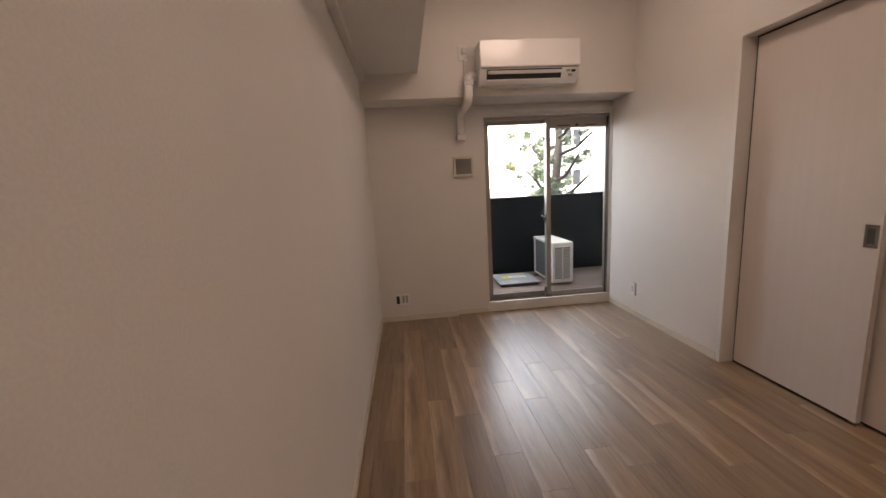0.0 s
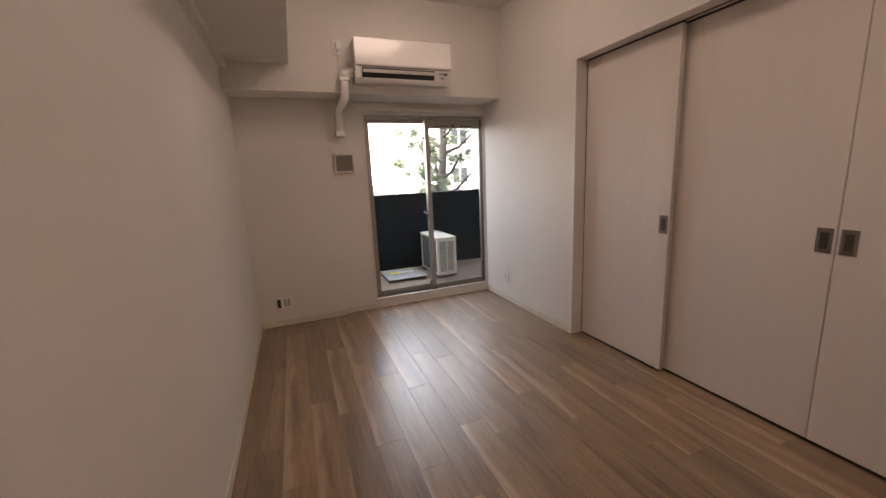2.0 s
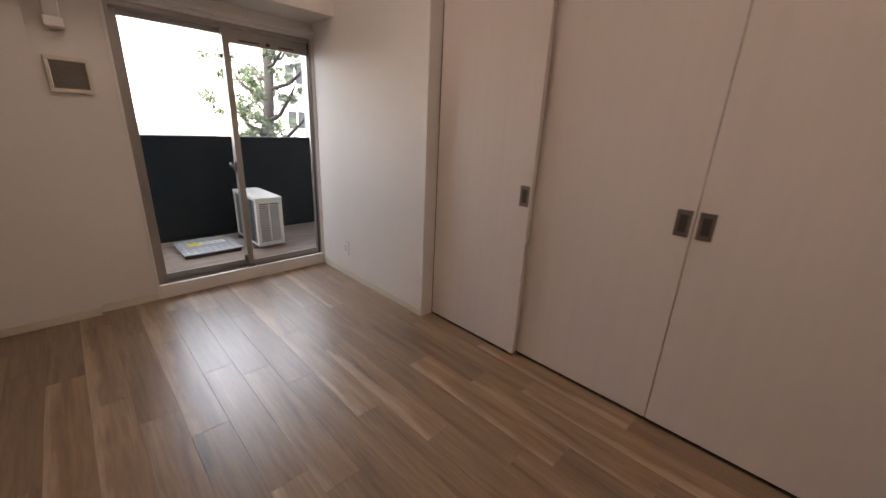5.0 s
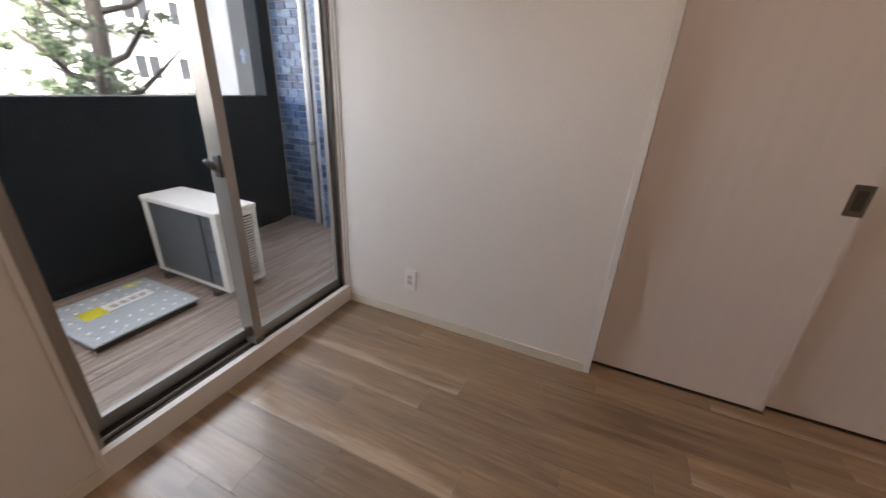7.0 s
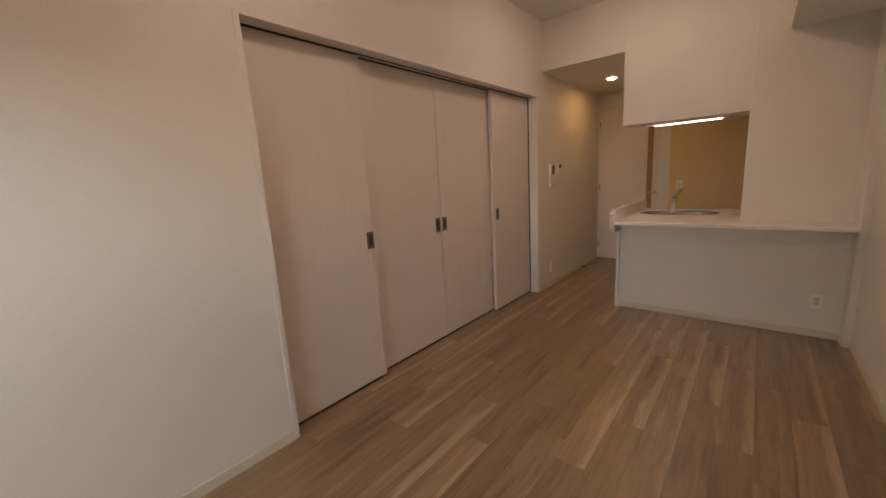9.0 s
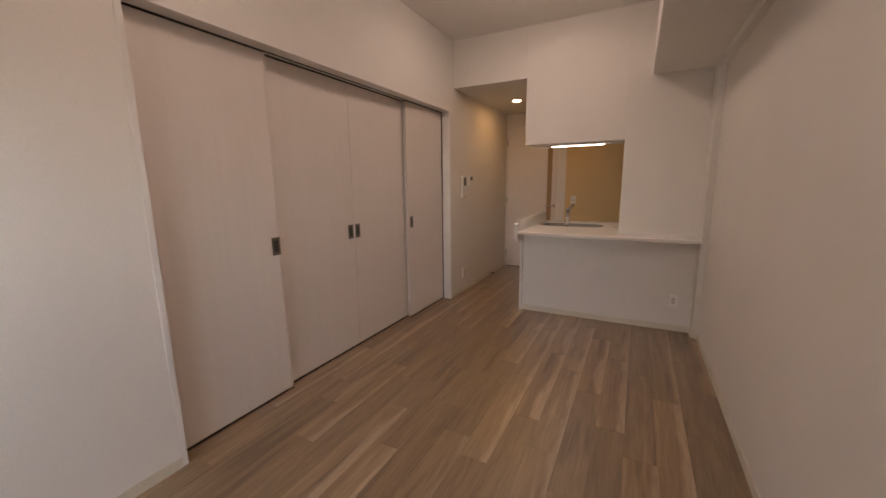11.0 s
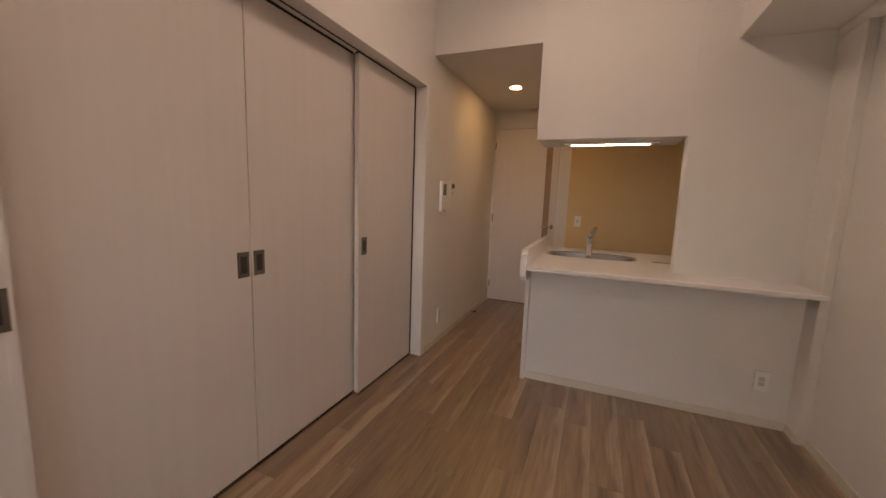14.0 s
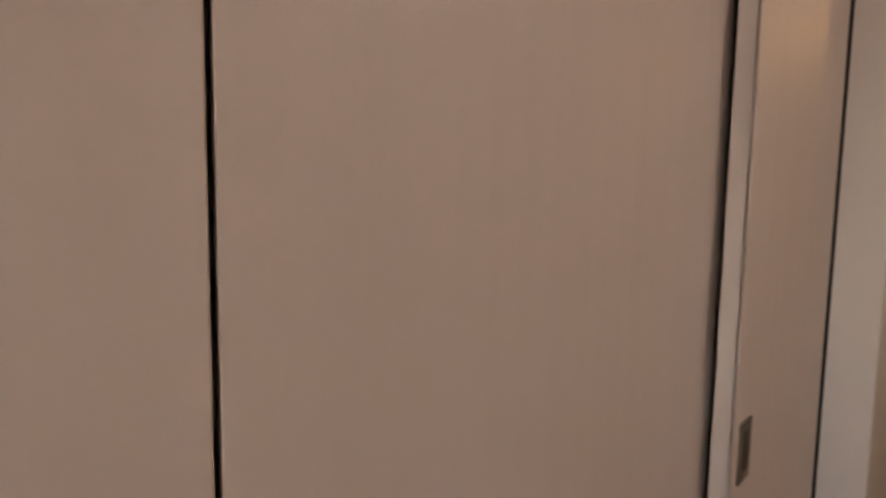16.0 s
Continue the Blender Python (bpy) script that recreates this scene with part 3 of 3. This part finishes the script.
for xx in (0.225, 0.258):
    box("socket", (xx - 0.012, 4.3895, 0.185), (xx + 0.012, 4.3919, 0.26), PLASTIC_G, e, 0.001)
settle(e)

# ---- kitchen counter ----
CX0, CX1, CY0, CY1, CZ = 0.047, 1.55, -0.95, 0.318, 0.853
ctr = thing("kitchen_counter", (0.8, -0.3, 0.815), "white solid counter with an inset steel sink", "counter")
SCX, SCY, SHX, SHY, N = 1.18, -0.55, 0.34, 0.225, 64


def sink_ring(sx, sy, z):
    out = []
    for k in range(N):
        a = 2 * math.pi * k / N
        c, s = math.cos(a), math.sin(a)
        out.append((SCX + sx * math.copysign(abs(c) ** 0.45, c), SCY + sy * math.copysign(abs(s) ** 0.45, s), z))
    return out


def edge_ring(z, inset=0.0):
    out = []
    for p in sink_ring(SHX, SHY, z):
        d = Vector((p[0] - SCX, p[1] - SCY))
        tx = ((CX1 - inset - SCX) if d.x > 0 else (CX0 + inset - SCX)) / d.x if abs(d.x) > 1e-6 else 1e9
        ty = ((CY1 - inset - SCY) if d.y > 0 else (CY0 + inset - SCY)) / d.y if abs(d.y) > 1e-6 else 1e9
        t = min(tx, ty)
        out.append([SCX + d.x * t, SCY + d.y * t, z])
    for cx in (CX0 + inset, CX1 - inset):
        for cy in (CY0 + inset, CY1 - inset):
            q = min(out, key=lambda p: (p[0] - cx) ** 2 + (p[1] - cy) ** 2)
            q[0], q[1] = cx, cy
    return out


bm = bmesh.new()
add_loft(bm, [sink_ring(SHX, SHY, CZ - 0.03), sink_ring(SHX, SHY, CZ), edge_ring(CZ, 0.003), edge_ring(CZ - 0.003), edge_ring(CZ - 0.024), edge_ring(CZ - 0.027, 0.003), sink_ring(SHX, SHY, CZ - 0.035)], cap=False)
part("worktop", bm, TOP, ctr)
bm = bmesh.new()
add_loft(bm, [sink_ring(SHX + 0.004, SHY + 0.004, CZ - 0.012), sink_ring(SHX - 0.004, SHY - 0.004, CZ - 0.010), sink_ring(SHX - 0.01, SHY - 0.01, CZ - 0.03), sink_ring(SHX - 0.02, SHY - 0.02, CZ - 0.16), sink_ring(SHX - 0.05, SHY - 0.05, CZ - 0.18), sink_ring(0.03, 0.03, CZ - 0.186)], cap=False)
smooth(part("sink", bm, STEEL, ctr, "brushed steel sink bowl"))
bm = bmesh.new()
add_box(bm, (1.551, CY0, 0.755), (1.590, 0.335, 0.960))
bmesh.ops.bevel(bm, geom=[e for e in bm.edges if abs(e.verts[0].co.x - e.verts[1].co.x) > 0.01], offset=0.035, segments=5, affect="EDGES")
part("end_upstand", bm, TOP, ctr, "white rounded end upstand")
box("end_panel", (1.5505, CY0, 0.0), (1.578, 0.145, 0.754), TRIM, ctr, 0.002)
box("slot_cover", (0.60, -0.425, CZ + 0.0002), (0.74, -0.405, CZ + 0.003), LOCK_GREY, ctr, 0.001)
settle(ctr)
tap = thing("kitchen_tap", (1.19, -0.29, CZ), "chrome single-lever kitchen tap behind the sink", "tap")
tube("base", [(1.19, -0.29, CZ), (1.19, -0.29, CZ + 0.008)], [0.029, 0.027], CHROME, tap, 20)
tube("body", [(1.19, -0.29, CZ + 0.008), (1.19, -0.292, CZ + 0.13), (1.19, -0.294, CZ + 0.165)], [0.022, 0.022, 0.024], CHROME, tap, 20)
tube("spout", [(1.19, -0.295, CZ + 0.15), (1.175, -0.36, CZ + 0.195), (1.155, -0.44, CZ + 0.23)], [0.02, 0.019, 0.017], CHROME, tap, 16)
tube("lever", [(1.19, -0.294, CZ + 0.166), (1.19, -0.27, CZ + 0.186), (1.19, -0.23, CZ + 0.194)], [0.022, 0.016, 0.009], CHROME, tap, 12)
settle(tap)

cab = thing("hanging_cabinet", (1.13, -0.26, 1.70), "white hanging kitchen cabinet with a strip light", "cabinet")
boxes("body", [((0.676, -0.40, 1.705), (1.588, -0.1205, ZH - 0.001))], TRIM, cab, 0.002)
settle(cab)
strip = thing("strip_light", (1.11, -0.23, 1.69), "lit slim strip light under the hanging cabinet", "lamp")
box("housing", (0.80, -0.26, 1.692), (1.42, -0.20, 1.7048), PLASTIC, strip, 0.002)
box("diffuser", (0.86, -0.240, 1.688), (1.37, -0.220, 1.6918), TUBE, strip, 0.004, "glowing white diffuser")
settle(strip)

# ---- lamps ----
dl = thing("downlight", (1.97, -0.95, ZH - 0.004), "round recessed downlight, lit warm", "lamp")
disc("trim_ring", (1.97, -0.95, ZH), 0.062, 0.004, PLASTIC, dl, 40, 0.002)
disc("lens", (1.97, -0.95, ZH - 0.0042), 0.050, 0.002, SPOT, dl, 40, 0.001, "glowing warm lens")
settle(dl)
cl = thing("ceiling_light", (1.35, 0.98, ZC - 0.1), "round flat white ceiling light, lit", "lamp", "ceiling lights")
disc("base", (1.35, 0.98, ZC), 0.20, 0.03, PLASTIC, cl, 48)
disc("diffuser", (1.35, 0.98, ZC - 0.0302), 0.235, 0.07, LAMP, cl, 64, 0.025, "glowing white diffuser")
settle(cl)
copy_thing(cl, pose(1.35, 3.05, ZC - 0.1))

# ---- hall ----
hd = thing("hall_door", (1.98, YB, 0), "closed white hall door with a narrow amber glass strip", "door")
boxes("leaf", [((1.61, YB - 0.03, 0.008), (1.685, YB - 0.004, 2.13)), ((1.755, YB - 0.03, 0.008), (XE - 0.02, YB - 0.004, 2.13)), ((1.685, YB - 0.03, 0.008), (1.755, YB - 0.004, 0.21)), ((1.685, YB - 0.03, 1.97), (1.755, YB - 0.004, 2.13))], DOOR, hd)
box("glass_strip", (1.685, YB - 0.024, 0.21), (1.755, YB - 0.012, 1.97), SMOKE, hd, 0, "narrow amber frosted glass strip")
boxes("door_frame", [((1.57, YB - 0.05, 0), (1.606, YB + 0.006, 2.15)), ((XE - 0.018, YB - 0.05, 0), (XE - 0.001, YB + 0.006, 2.15)), ((1.606, YB - 0.05, 2.134), (XE - 0.018, YB + 0.006, 2.15))], TRIM, hd, 0.001)
box("rose", (1.628, YB - 0.004, 0.955), (1.660, YB + 0.006, 1.005), CHROME, hd, 0.004)
tube("lever", [(1.644, YB + 0.005, 0.98), (1.644, YB + 0.045, 0.98), (1.66, YB + 0.052, 0.98), (1.76, YB + 0.05, 0.98)], [0.009, 0.009, 0.0095, 0.008], CHROME, hd, 10)
for z in (0.22, 1.06, 1.93):
    tube("hinge", [(XE - 0.022, YB + 0.008, z - 0.045), (XE - 0.022, YB + 0.008, z + 0.045)], 0.006, NICKEL, hd, 8)
settle(hd)
ic = thing("intercom", (XE, -0.23, 1.17), "white wall intercom with a small dark screen", "intercom")
box("body", (XE - 0.024, -0.29, 1.16), (XE, -0.17, 1.415), PLASTIC, ic, 0.006)
box("screen", (XE - 0.0245, -0.268, 1.30), (XE - 0.0230, -0.20, 1.395), LOCK_GREY, ic, 0.0005)
box("speaker", (XE - 0.0248, -0.262, 1.165), (XE - 0.0230, -0.208, 1.175), PLASTIC_G, ic, 0.0005)
settle(ic)
rc = thing("water_heater_control", (XE, -0.43, 1.30), "small white wall control with dark display", "control panel")
box("body", (XE - 0.02, -0.49, 1.30), (XE, -0.385, 1.42), PLASTIC, rc, 0.004)
box("display", (XE - 0.0205, -0.475, 1.365), (XE - 0.019, -0.40, 1.405), BLACK, rc, 0.0005)
box("button", (XE - 0.0215, -0.45, 1.32), (XE - 0.0195, -0.425, 1.33), PLASTIC_G, rc, 0.0005)
settle(rc)
st = thing("door_stop", (XE - 0.01, -1.16, 0.03), "small dark door stop on the baseboard", "door stop")
tube("rod", [(XE - 0.008, -1.16, 0.03), (XE - 0.05, -1.16, 0.03)], 0.006, NICKEL, st, 8)
tube("rubber_tip", [(XE - 0.05, -1.16, 0.03), (XE - 0.07, -1.16, 0.03)], [0.011, 0.010], BLACK, st, 10)
settle(st)

# ---- balcony ----
BZ, PY = 0.06, 5.78
structure(box("balcony_slab", (-0.5, 4.633, BZ - 0.2), (3.6, PY, BZ - 0.003), CONCRETE), "concrete balcony slab")
structure(boxes("parapet", [((-0.5, PY, -0.3), (3.35, PY + 0.14, 1.10)), ((-0.6, 4.75, -0.3), (-0.5, PY + 0.14, 1.10))], PARAPET, bevel=0.004), "dark blue-green solid balcony parapet")
structure(box("balcony_kerb", (-0.5, PY - 0.03, BZ - 0.0028), (3.13, PY - 0.0005, BZ + 0.03), PARAPET, bevel=0.004), "dark low kerb along the parapet")
bm = bmesh.new()
yy = 4.634
while yy < PY - 0.04:
    xx = -0.5 - random.random() * 0.6
    while xx < 3.6:
        x2 = xx + 0.6 + random.random() * 0.3
        add_box(bm, (max(xx, -0.5) + 0.0006, yy + 0.0006, BZ - 0.003), (min(x2, 3.6) - 0.0006, yy + 0.0394, BZ))
        xx = x2
    yy += 0.04
deck = structure(part("balcony_floor", bm, DECK), "grey-brown wood-look balcony sheet floor")

structure(box("balcony_ceiling", (-8.0, 4.626, 2.62), (10.0, 6.02, 2.80), TRIM), "unseen slab added to cut high skylight over the balcony")

hatch = thing("escape_hatch", (1.61, 5.31, BZ), "stainless escape hatch lid with yellow and white labels", "hatch")
HX0, HX1, HY0, HY1, HZ = 1.37, 1.86, 5.06, 5.55, 0.108
box("kerb", (HX0 + 0.012, HY0 + 0.012, BZ), (HX1 - 0.012, HY1 - 0.012, HZ - 0.0142), ALU_DARK, hatch, 0.003)
box("lid", (HX0, HY0, HZ - 0.014), (HX1, HY1, HZ), HATCH, hatch, 0.004)
for i in range(8):
    for j in range(6):
        x, y = HX0 + 0.045 + i * 0.057, HY0 + 0.05 + j * 0.078
        if 0.2 < (y - HY0) < 0.36 and 0.1 < x - HX0 < 0.4:
            continue
        bm = bmesh.new()
        add_tube(bm, [(x, y, HZ - 0.0005), (x, y, HZ + 0.002)], [0.009, 0.0065], 8)
        part("stud", bm, LABEL, hatch)
box("yellow_label", (HX0 + 0.09, HY0 + 0.24, HZ + 0.0003), (HX0 + 0.19, HY0 + 0.34, HZ + 0.001), YELLOW, hatch)
box("white_label", (HX0 + 0.19, HY0 + 0.25, HZ + 0.0003), (HX0 + 0.41, HY0 + 0.34, HZ + 0.001), LABEL, hatch)
for i in range(4):
    box("print_bar", (HX0 + 0.215 + i * 0.045, HY0 + 0.27, HZ + 0.0012), (HX0 + 0.245 + i * 0.045, HY0 + 0.305, HZ + 0.0015), PLASTIC_G, hatch)
box("corner_tag", (HX0 + 0.36, HY1 - 0.06, HZ + 0.0003), (HX0 + 0.44, HY1 - 0.03, HZ + 0.001), YELLOW, hatch)
settle(hatch)

ou = thing("outdoor_unit", (2.11, 5.30, BZ), "white outdoor air-conditioner unit on short feet", "outdoor unit")
UX0, UX1, UY0, UY1, UZ0, UZ1 = 1.985, 2.235, 4.97, 5.63, BZ + 0.035, 0.575
boxes("casing", [
    ((UX0 + 0.012, UY0 + 0.02, UZ0), (UX1, UY1 - 0.02, UZ1 - 0.03)),
    ((UX0, UY0 + 0.02, UZ0), (UX0 + 0.012, UY0 + 0.05, UZ1 - 0.03)), ((UX0, UY1 - 0.07, UZ0), (UX0 + 0.012, UY1 - 0.02, UZ1 - 0.03)),
    ((UX0, UY0 + 0.05, UZ0), (UX0 + 0.012, UY1 - 0.07, UZ0 + 0.02)),
    ((UX0, UY0 + 0.005, UZ0), (UX0 + 0.03, UY0 + 0.0198, UZ1 - 0.03)), ((UX1 - 0.03, UY0 + 0.005, UZ0), (UX1, UY0 + 0.0198, UZ1 - 0.03)),
    ((UX0 + 0.03, UY0 + 0.005, UZ0), (UX1 - 0.03, UY0 + 0.0198, UZ0 + 0.03)), ((UX0 + 0.03, UY0 + 0.005, UZ1 - 0.06), (UX1 - 0.03, UY0 + 0.0198, UZ1 - 0.03)),
], UNIT_W, ou)
box("lid", (UX0 - 0.006, UY0 - 0.002, UZ1 - 0.032), (UX1 + 0.004, UY1 - 0.012, UZ1), UNIT_W, ou, 0.008)
box("heat_exchanger", (UX0 + 0.004, UY0 + 0.0505, UZ0 + 0.0205), (UX0 + 0.0115, UY1 - 0.0705, UZ1 - 0.0325), UNIT_FIN, ou, 0, "dark grey heat exchanger fins")
for z in (0.2, 0.33, 0.46):
    box("guard_wire", (UX0 + 0.0015, UY0 + 0.05, z), (UX0 + 0.004, UY0 + 0.14, z + 0.003), ALU_DARK, ou)
box("guard_post", (UX0 + 0.001, UY0 + 0.14, UZ0 + 0.02), (UX0 + 0.0045, UY0 + 0.15, UZ1 - 0.033), ALU_DARK, ou)
box("slot_backing", (UX0 + 0.031, UY0 + 0.0182, UZ0 + 0.031), (UX1 - 0.031, UY0 + 0.0197, UZ1 - 0.061), BLACK, ou)
nz = 22
for i in range(nz):
    z = UZ0 + 0.034 + i * (UZ1 - UZ0 - 0.098) / nz
    box("grille_slat", (UX0 + 0.0305, UY0 + 0.008, z), (UX1 - 0.0305, UY0 + 0.0175, z + 0.0075), UNIT_W, ou)
box("grille_post", ((UX0 + UX1) / 2 - 0.007, UY0 + 0.006, UZ0 + 0.03), ((UX0 + UX1) / 2 + 0.007, UY0 + 0.0078, UZ1 - 0.06), UNIT_W, ou)
for yy in (UY0 + 0.1, UY1 - 0.12):
    box("foot", (UX0 - 0.03, yy - 0.02, BZ), (UX1 + 0.02, yy + 0.02, UZ0 - 0.0005), STEEL, ou, 0.003)
settle(ou)

# tiled end wall of the balcony with a downpipe, and the pale column beyond
end = structure(boxes("wall_balcony_end", [((3.17, 4.626, -0.3), (3.55, 5.32, 3.2)), ((3.26, 5.32, -0.3), (3.55, PY - 0.0, 3.2))], CONCRETE), "blue mosaic-tiled balcony end wall")
structure(box("balcony_post", (3.15, PY + 0.002, 1.1005), (3.34, PY + 0.13, 3.2), PARAPET, bevel=0.004), "dark post standing on the parapet")
colm = structure(box("column", (3.36, 6.35, -4.0), (3.95, 6.75, 5.0), CONCRETE, bevel=0.006), "pale grey column beyond the parapet")
bm = bmesh.new()
ARROW = ((-0.012, -0.06), (0.012, -0.06), (0.012, 0.01), (0.035, 0.01), (0.0, 0.06), (-0.035, 0.01), (-0.012, 0.01))
add_loft(bm, [[(3.45 + x, y, 1.40 + z) for x, z in ARROW] for y in (6.340, 6.3495)])
part("arrow_sticker", bm, BLUE_STICK, colm, "pale blue arrow sticker")
dp = thing("downpipe", (3.235, 5.46, BZ), "white downpipe against the blue tiled wall", "downpipe")
tube("pipe", [(3.225, 5.42, BZ), (3.225, 5.42, 3.2)], 0.024, PLASTIC, dp, 14)
for z in (0.75, 2.0):
    tube("clamp", [(3.225, 5.42, z), (3.225, 5.42, z + 0.025)], 0.028, ALU, dp, 14)
settle(dp)

# ---- outside ----
GZ = -4.0
structure(box("ground", (-400, 6.2, GZ - 0.5), (400, 900, GZ), ASPHALT), "grey street ground far below")

BACKDROP_GLOW = emitter("backdrop_glow", (0.95, 0.98, 1.0), 0.08)
structure(box("backdrop", (-300, 320, GZ), (420, 321, 45), BACKDROP_GLOW), "glowing white backdrop added in front of the dim low sky")


def far_building(name, x0, x1, y0, y1, z1, facade, label, cols, rows, wz0, fh):
    b = thing(name, ((x0 + x1) / 2, y0, GZ), label, "building")
    box("wall", (x0, y0, GZ), (x1, y1, z1), facade, b)
    box("roof", (x0 - 0.2, y0 - 0.2, z1 + 0.001), (x1 + 0.2, y1 + 0.2, z1 + 0.35), CONCRETE, b)
    w = (x1 - x0) / cols
    for r in range(rows):
        z = wz0 + r * fh
        box("balcony", (x0 + 0.1, y0 - 0.55, z - 0.62), (x1 - 0.1, y0 - 0.001, z - 0.02), facade, b)
        for c in range(cols):
            cx = x0 + w * (c + 0.5)
            win_ = box("window", (cx - w * 0.30, y0 - 0.04, z), (cx + w * 0.30, y0 - 0.0005, z + 1.3), TRIM, b)
            for s in (-1, 1):
                box("pane", (cx + s * w * 0.145 - w * 0.125, y0 - 0.05, z + 0.08), (cx + s * w * 0.145 + w * 0.125, y0 - 0.0405, z + 1.22), WIN_DARK, win_)
    settle(b)
    for o in b.children:
        for c in o.children:
            c.matrix_parent_inverse = Matrix.Identity(4)
    return b


far_building("apartment_building", 11.6, 26.0, 28.0, 38.0, 12.0, WHITE_FACADE, "pale apartment block with rows of windows", 6, 5, -2.2, 2.9)
far_building("apartment_building", 11.7, 13.4, 36.0, 44.0, 9.5, TAN_FACADE, "narrow tan apartment block with small windows", 2, 4, -2.0, 2.8)


def pine(at, height, label):
    rnd = random.Random(5)
    e = thing("pine_tree", at, label, "tree")
    base = Vector(at)
    trunk = [base + Vector((0.10 * math.sin(i * 0.9), 0.06 * math.cos(i * 1.3), height * i / 12)) for i in range(13)]
    tube("trunk", trunk, [0.19 - 0.013 * i for i in range(13)], BARK, e, 12)
    tips = []
    for i in range(26):
        f = 0.42 + 0.56 * i / 26
        k = min(11, int(f * 12))
        p = trunk[k].lerp(trunk[k + 1], f * 12 - k)
        a = i * 2.4 + rnd.random()
        ln = (1.35 - 0.85 * f) * (0.7 + 0.6 * rnd.random()) + 0.3
        d = Vector((math.cos(a) * (0.5 if math.cos(a) < 0 else 1.0), math.sin(a), 0.12 + 0.35 * rnd.random()))
        pts = [p, p + d * ln * 0.4 + Vector((0, 0, -0.04)), p + d * ln * 0.72 + Vector((rnd.uniform(-.1, .1), rnd.uniform(-.1, .1), 0.10)), p + d * ln + Vector((0, 0, 0.28))]
        r = 0.055 * (1.25 - f)
        tube("limb", pts, [r + 0.012, r, r * 0.6 + 0.004, 0.006], BARK, e, 7)
        tips += [(pts[3], 0.34), (pts[2], 0.26)] if i % 5 else []
    bm = bmesh.new()
    for c, r in tips:
        for _ in range(rnd.randint(3, 5)):
            q = c + Vector((rnd.gauss(0, 1), rnd.gauss(0, 1), rnd.gauss(0, 0.45))) * r * 0.62
            for _ in range(34):
                o = q + Vector((rnd.gauss(0, 1), rnd.gauss(0, 1), rnd.gauss(0, 0.6))) * 0.065
                u = Vector((rnd.gauss(0, 1), rnd.gauss(0, 1), rnd.gauss(0.5, 0.8))).normalized()
                s = u.orthogonal().normalized() * 0.016
                L = 0.05 + 0.05 * rnd.random()
                bm.faces.new([bm.verts.new(v) for v in (o - s, o + u * L * 0.5 - s * 1.5, o + u * L, o + u * L * 0.5 + s * 1.5, o + s)])
    part("crown", bm, LEAF, e)
    settle(e)


pine((3.80, 9.3, GZ), 9.2, "tall pine with a bare trunk and sparse crown")
pine((6.6, 17.0, GZ), 7.0, "smaller pine in front of the apartments")

# ---- plank floor ----
PW, PL = 0.1455, 0.905
PX = 0.07 - PW          # first board is cut along the wall
plank_meshes = {}


def plank_mesh(w, l):
    key = (round(w, 3), round(l, 3))
    if key not in plank_meshes:
        bm = bmesh.new()
        g = 0.0003
        lo, hi, c = (g, g), (w - g, l - g), 0.0007
        rings = [[(lo[0], lo[1], -0.004), (hi[0], lo[1], -0.004), (hi[0], hi[1], -0.004), (lo[0], hi[1], -0.004)],
                 [(lo[0], lo[1], -c * 0.6), (hi[0], lo[1], -c * 0.6), (hi[0], hi[1], -c * 0.6), (lo[0], hi[1], -c * 0.6)],
                 [(lo[0] + c, lo[1] + c, 0), (hi[0] - c, lo[1] + c, 0), (hi[0] - c, hi[1] - c, 0), (lo[0] + c, hi[1] - c, 0)]]
        add_loft(bm, rings)
        me = bpy.data.meshes.new("plank")
        bmesh.ops.recalc_face_normals(bm, faces=bm.faces)
        bm.to_mesh(me)
        bm.free()
        me.materials.append(FLOOR)
        plank_meshes[key] = me
    return plank_meshes[key]


# where the board ends fall along each row, as a part of a board from the kitchen wall
ENDS = (0.31, 0.80, 0.503, 0.225, 0.04, 0.60, 0.355, 0.13, 0.567, 0.43, 0.21, 0.68, 0.36, 0.05, 0.83, 0.50, 0.27, 0.70)
for row in range(18):
    x = PX + PW * row
    a0, a1 = max(x, 0.0), min(x + PW, 2.59)
    if a1 - a0 < 0.02:
        continue
    y = ENDS[row] - 4 * PL
    while y < 4.48:
        a, b = max(y, YB), min(y + PL, 4.482)
        if b - a > 0.03:
            o = new("plank", plank_mesh(a1 - a0, b - a))
            o.location = (a0, a, 0)
            o.parent = floor
        y += PL

# ---- balcony tiles ----
tm = {}
for tw in (0.105, 0.050):
    bm = bmesh.new()
    add_box(bm, (-0.007, 0, 0), (0, tw, 0.050))
    for v in bm.verts:
        if v.co.x < -0.001:
            v.co.y += 0.0012 if v.co.y < tw / 2 else -0.0012
            v.co.z += 0.0012 if v.co.z < 0.02 else -0.0012
    me = bpy.data.meshes.new("tile")
    bmesh.ops.recalc_face_normals(bm, faces=bm.faces)
    bm.to_mesh(me)
    bm.free()
    me.materials.append(TILE)
    tm[tw] = me
for r in range(36):
    z = BZ + 0.004 + r * 0.055
    for x, y0, y1 in ((3.17, 4.632, 5.32), (3.26, 5.325, 5.775)):
        y = y0 + (0.002 if r % 2 else -0.053)
        while y < y1 - 0.02:
            a = y
            tw = 0.105
            if a < y0 or a + tw > y1:
                tw, a = 0.050, max(a, y0)
            if a + tw <= y1 + 0.002:
                o = new("tile", tm[tw])
                o.location = (x, a, z)
                o.parent = end
            y = a + tw + 0.005
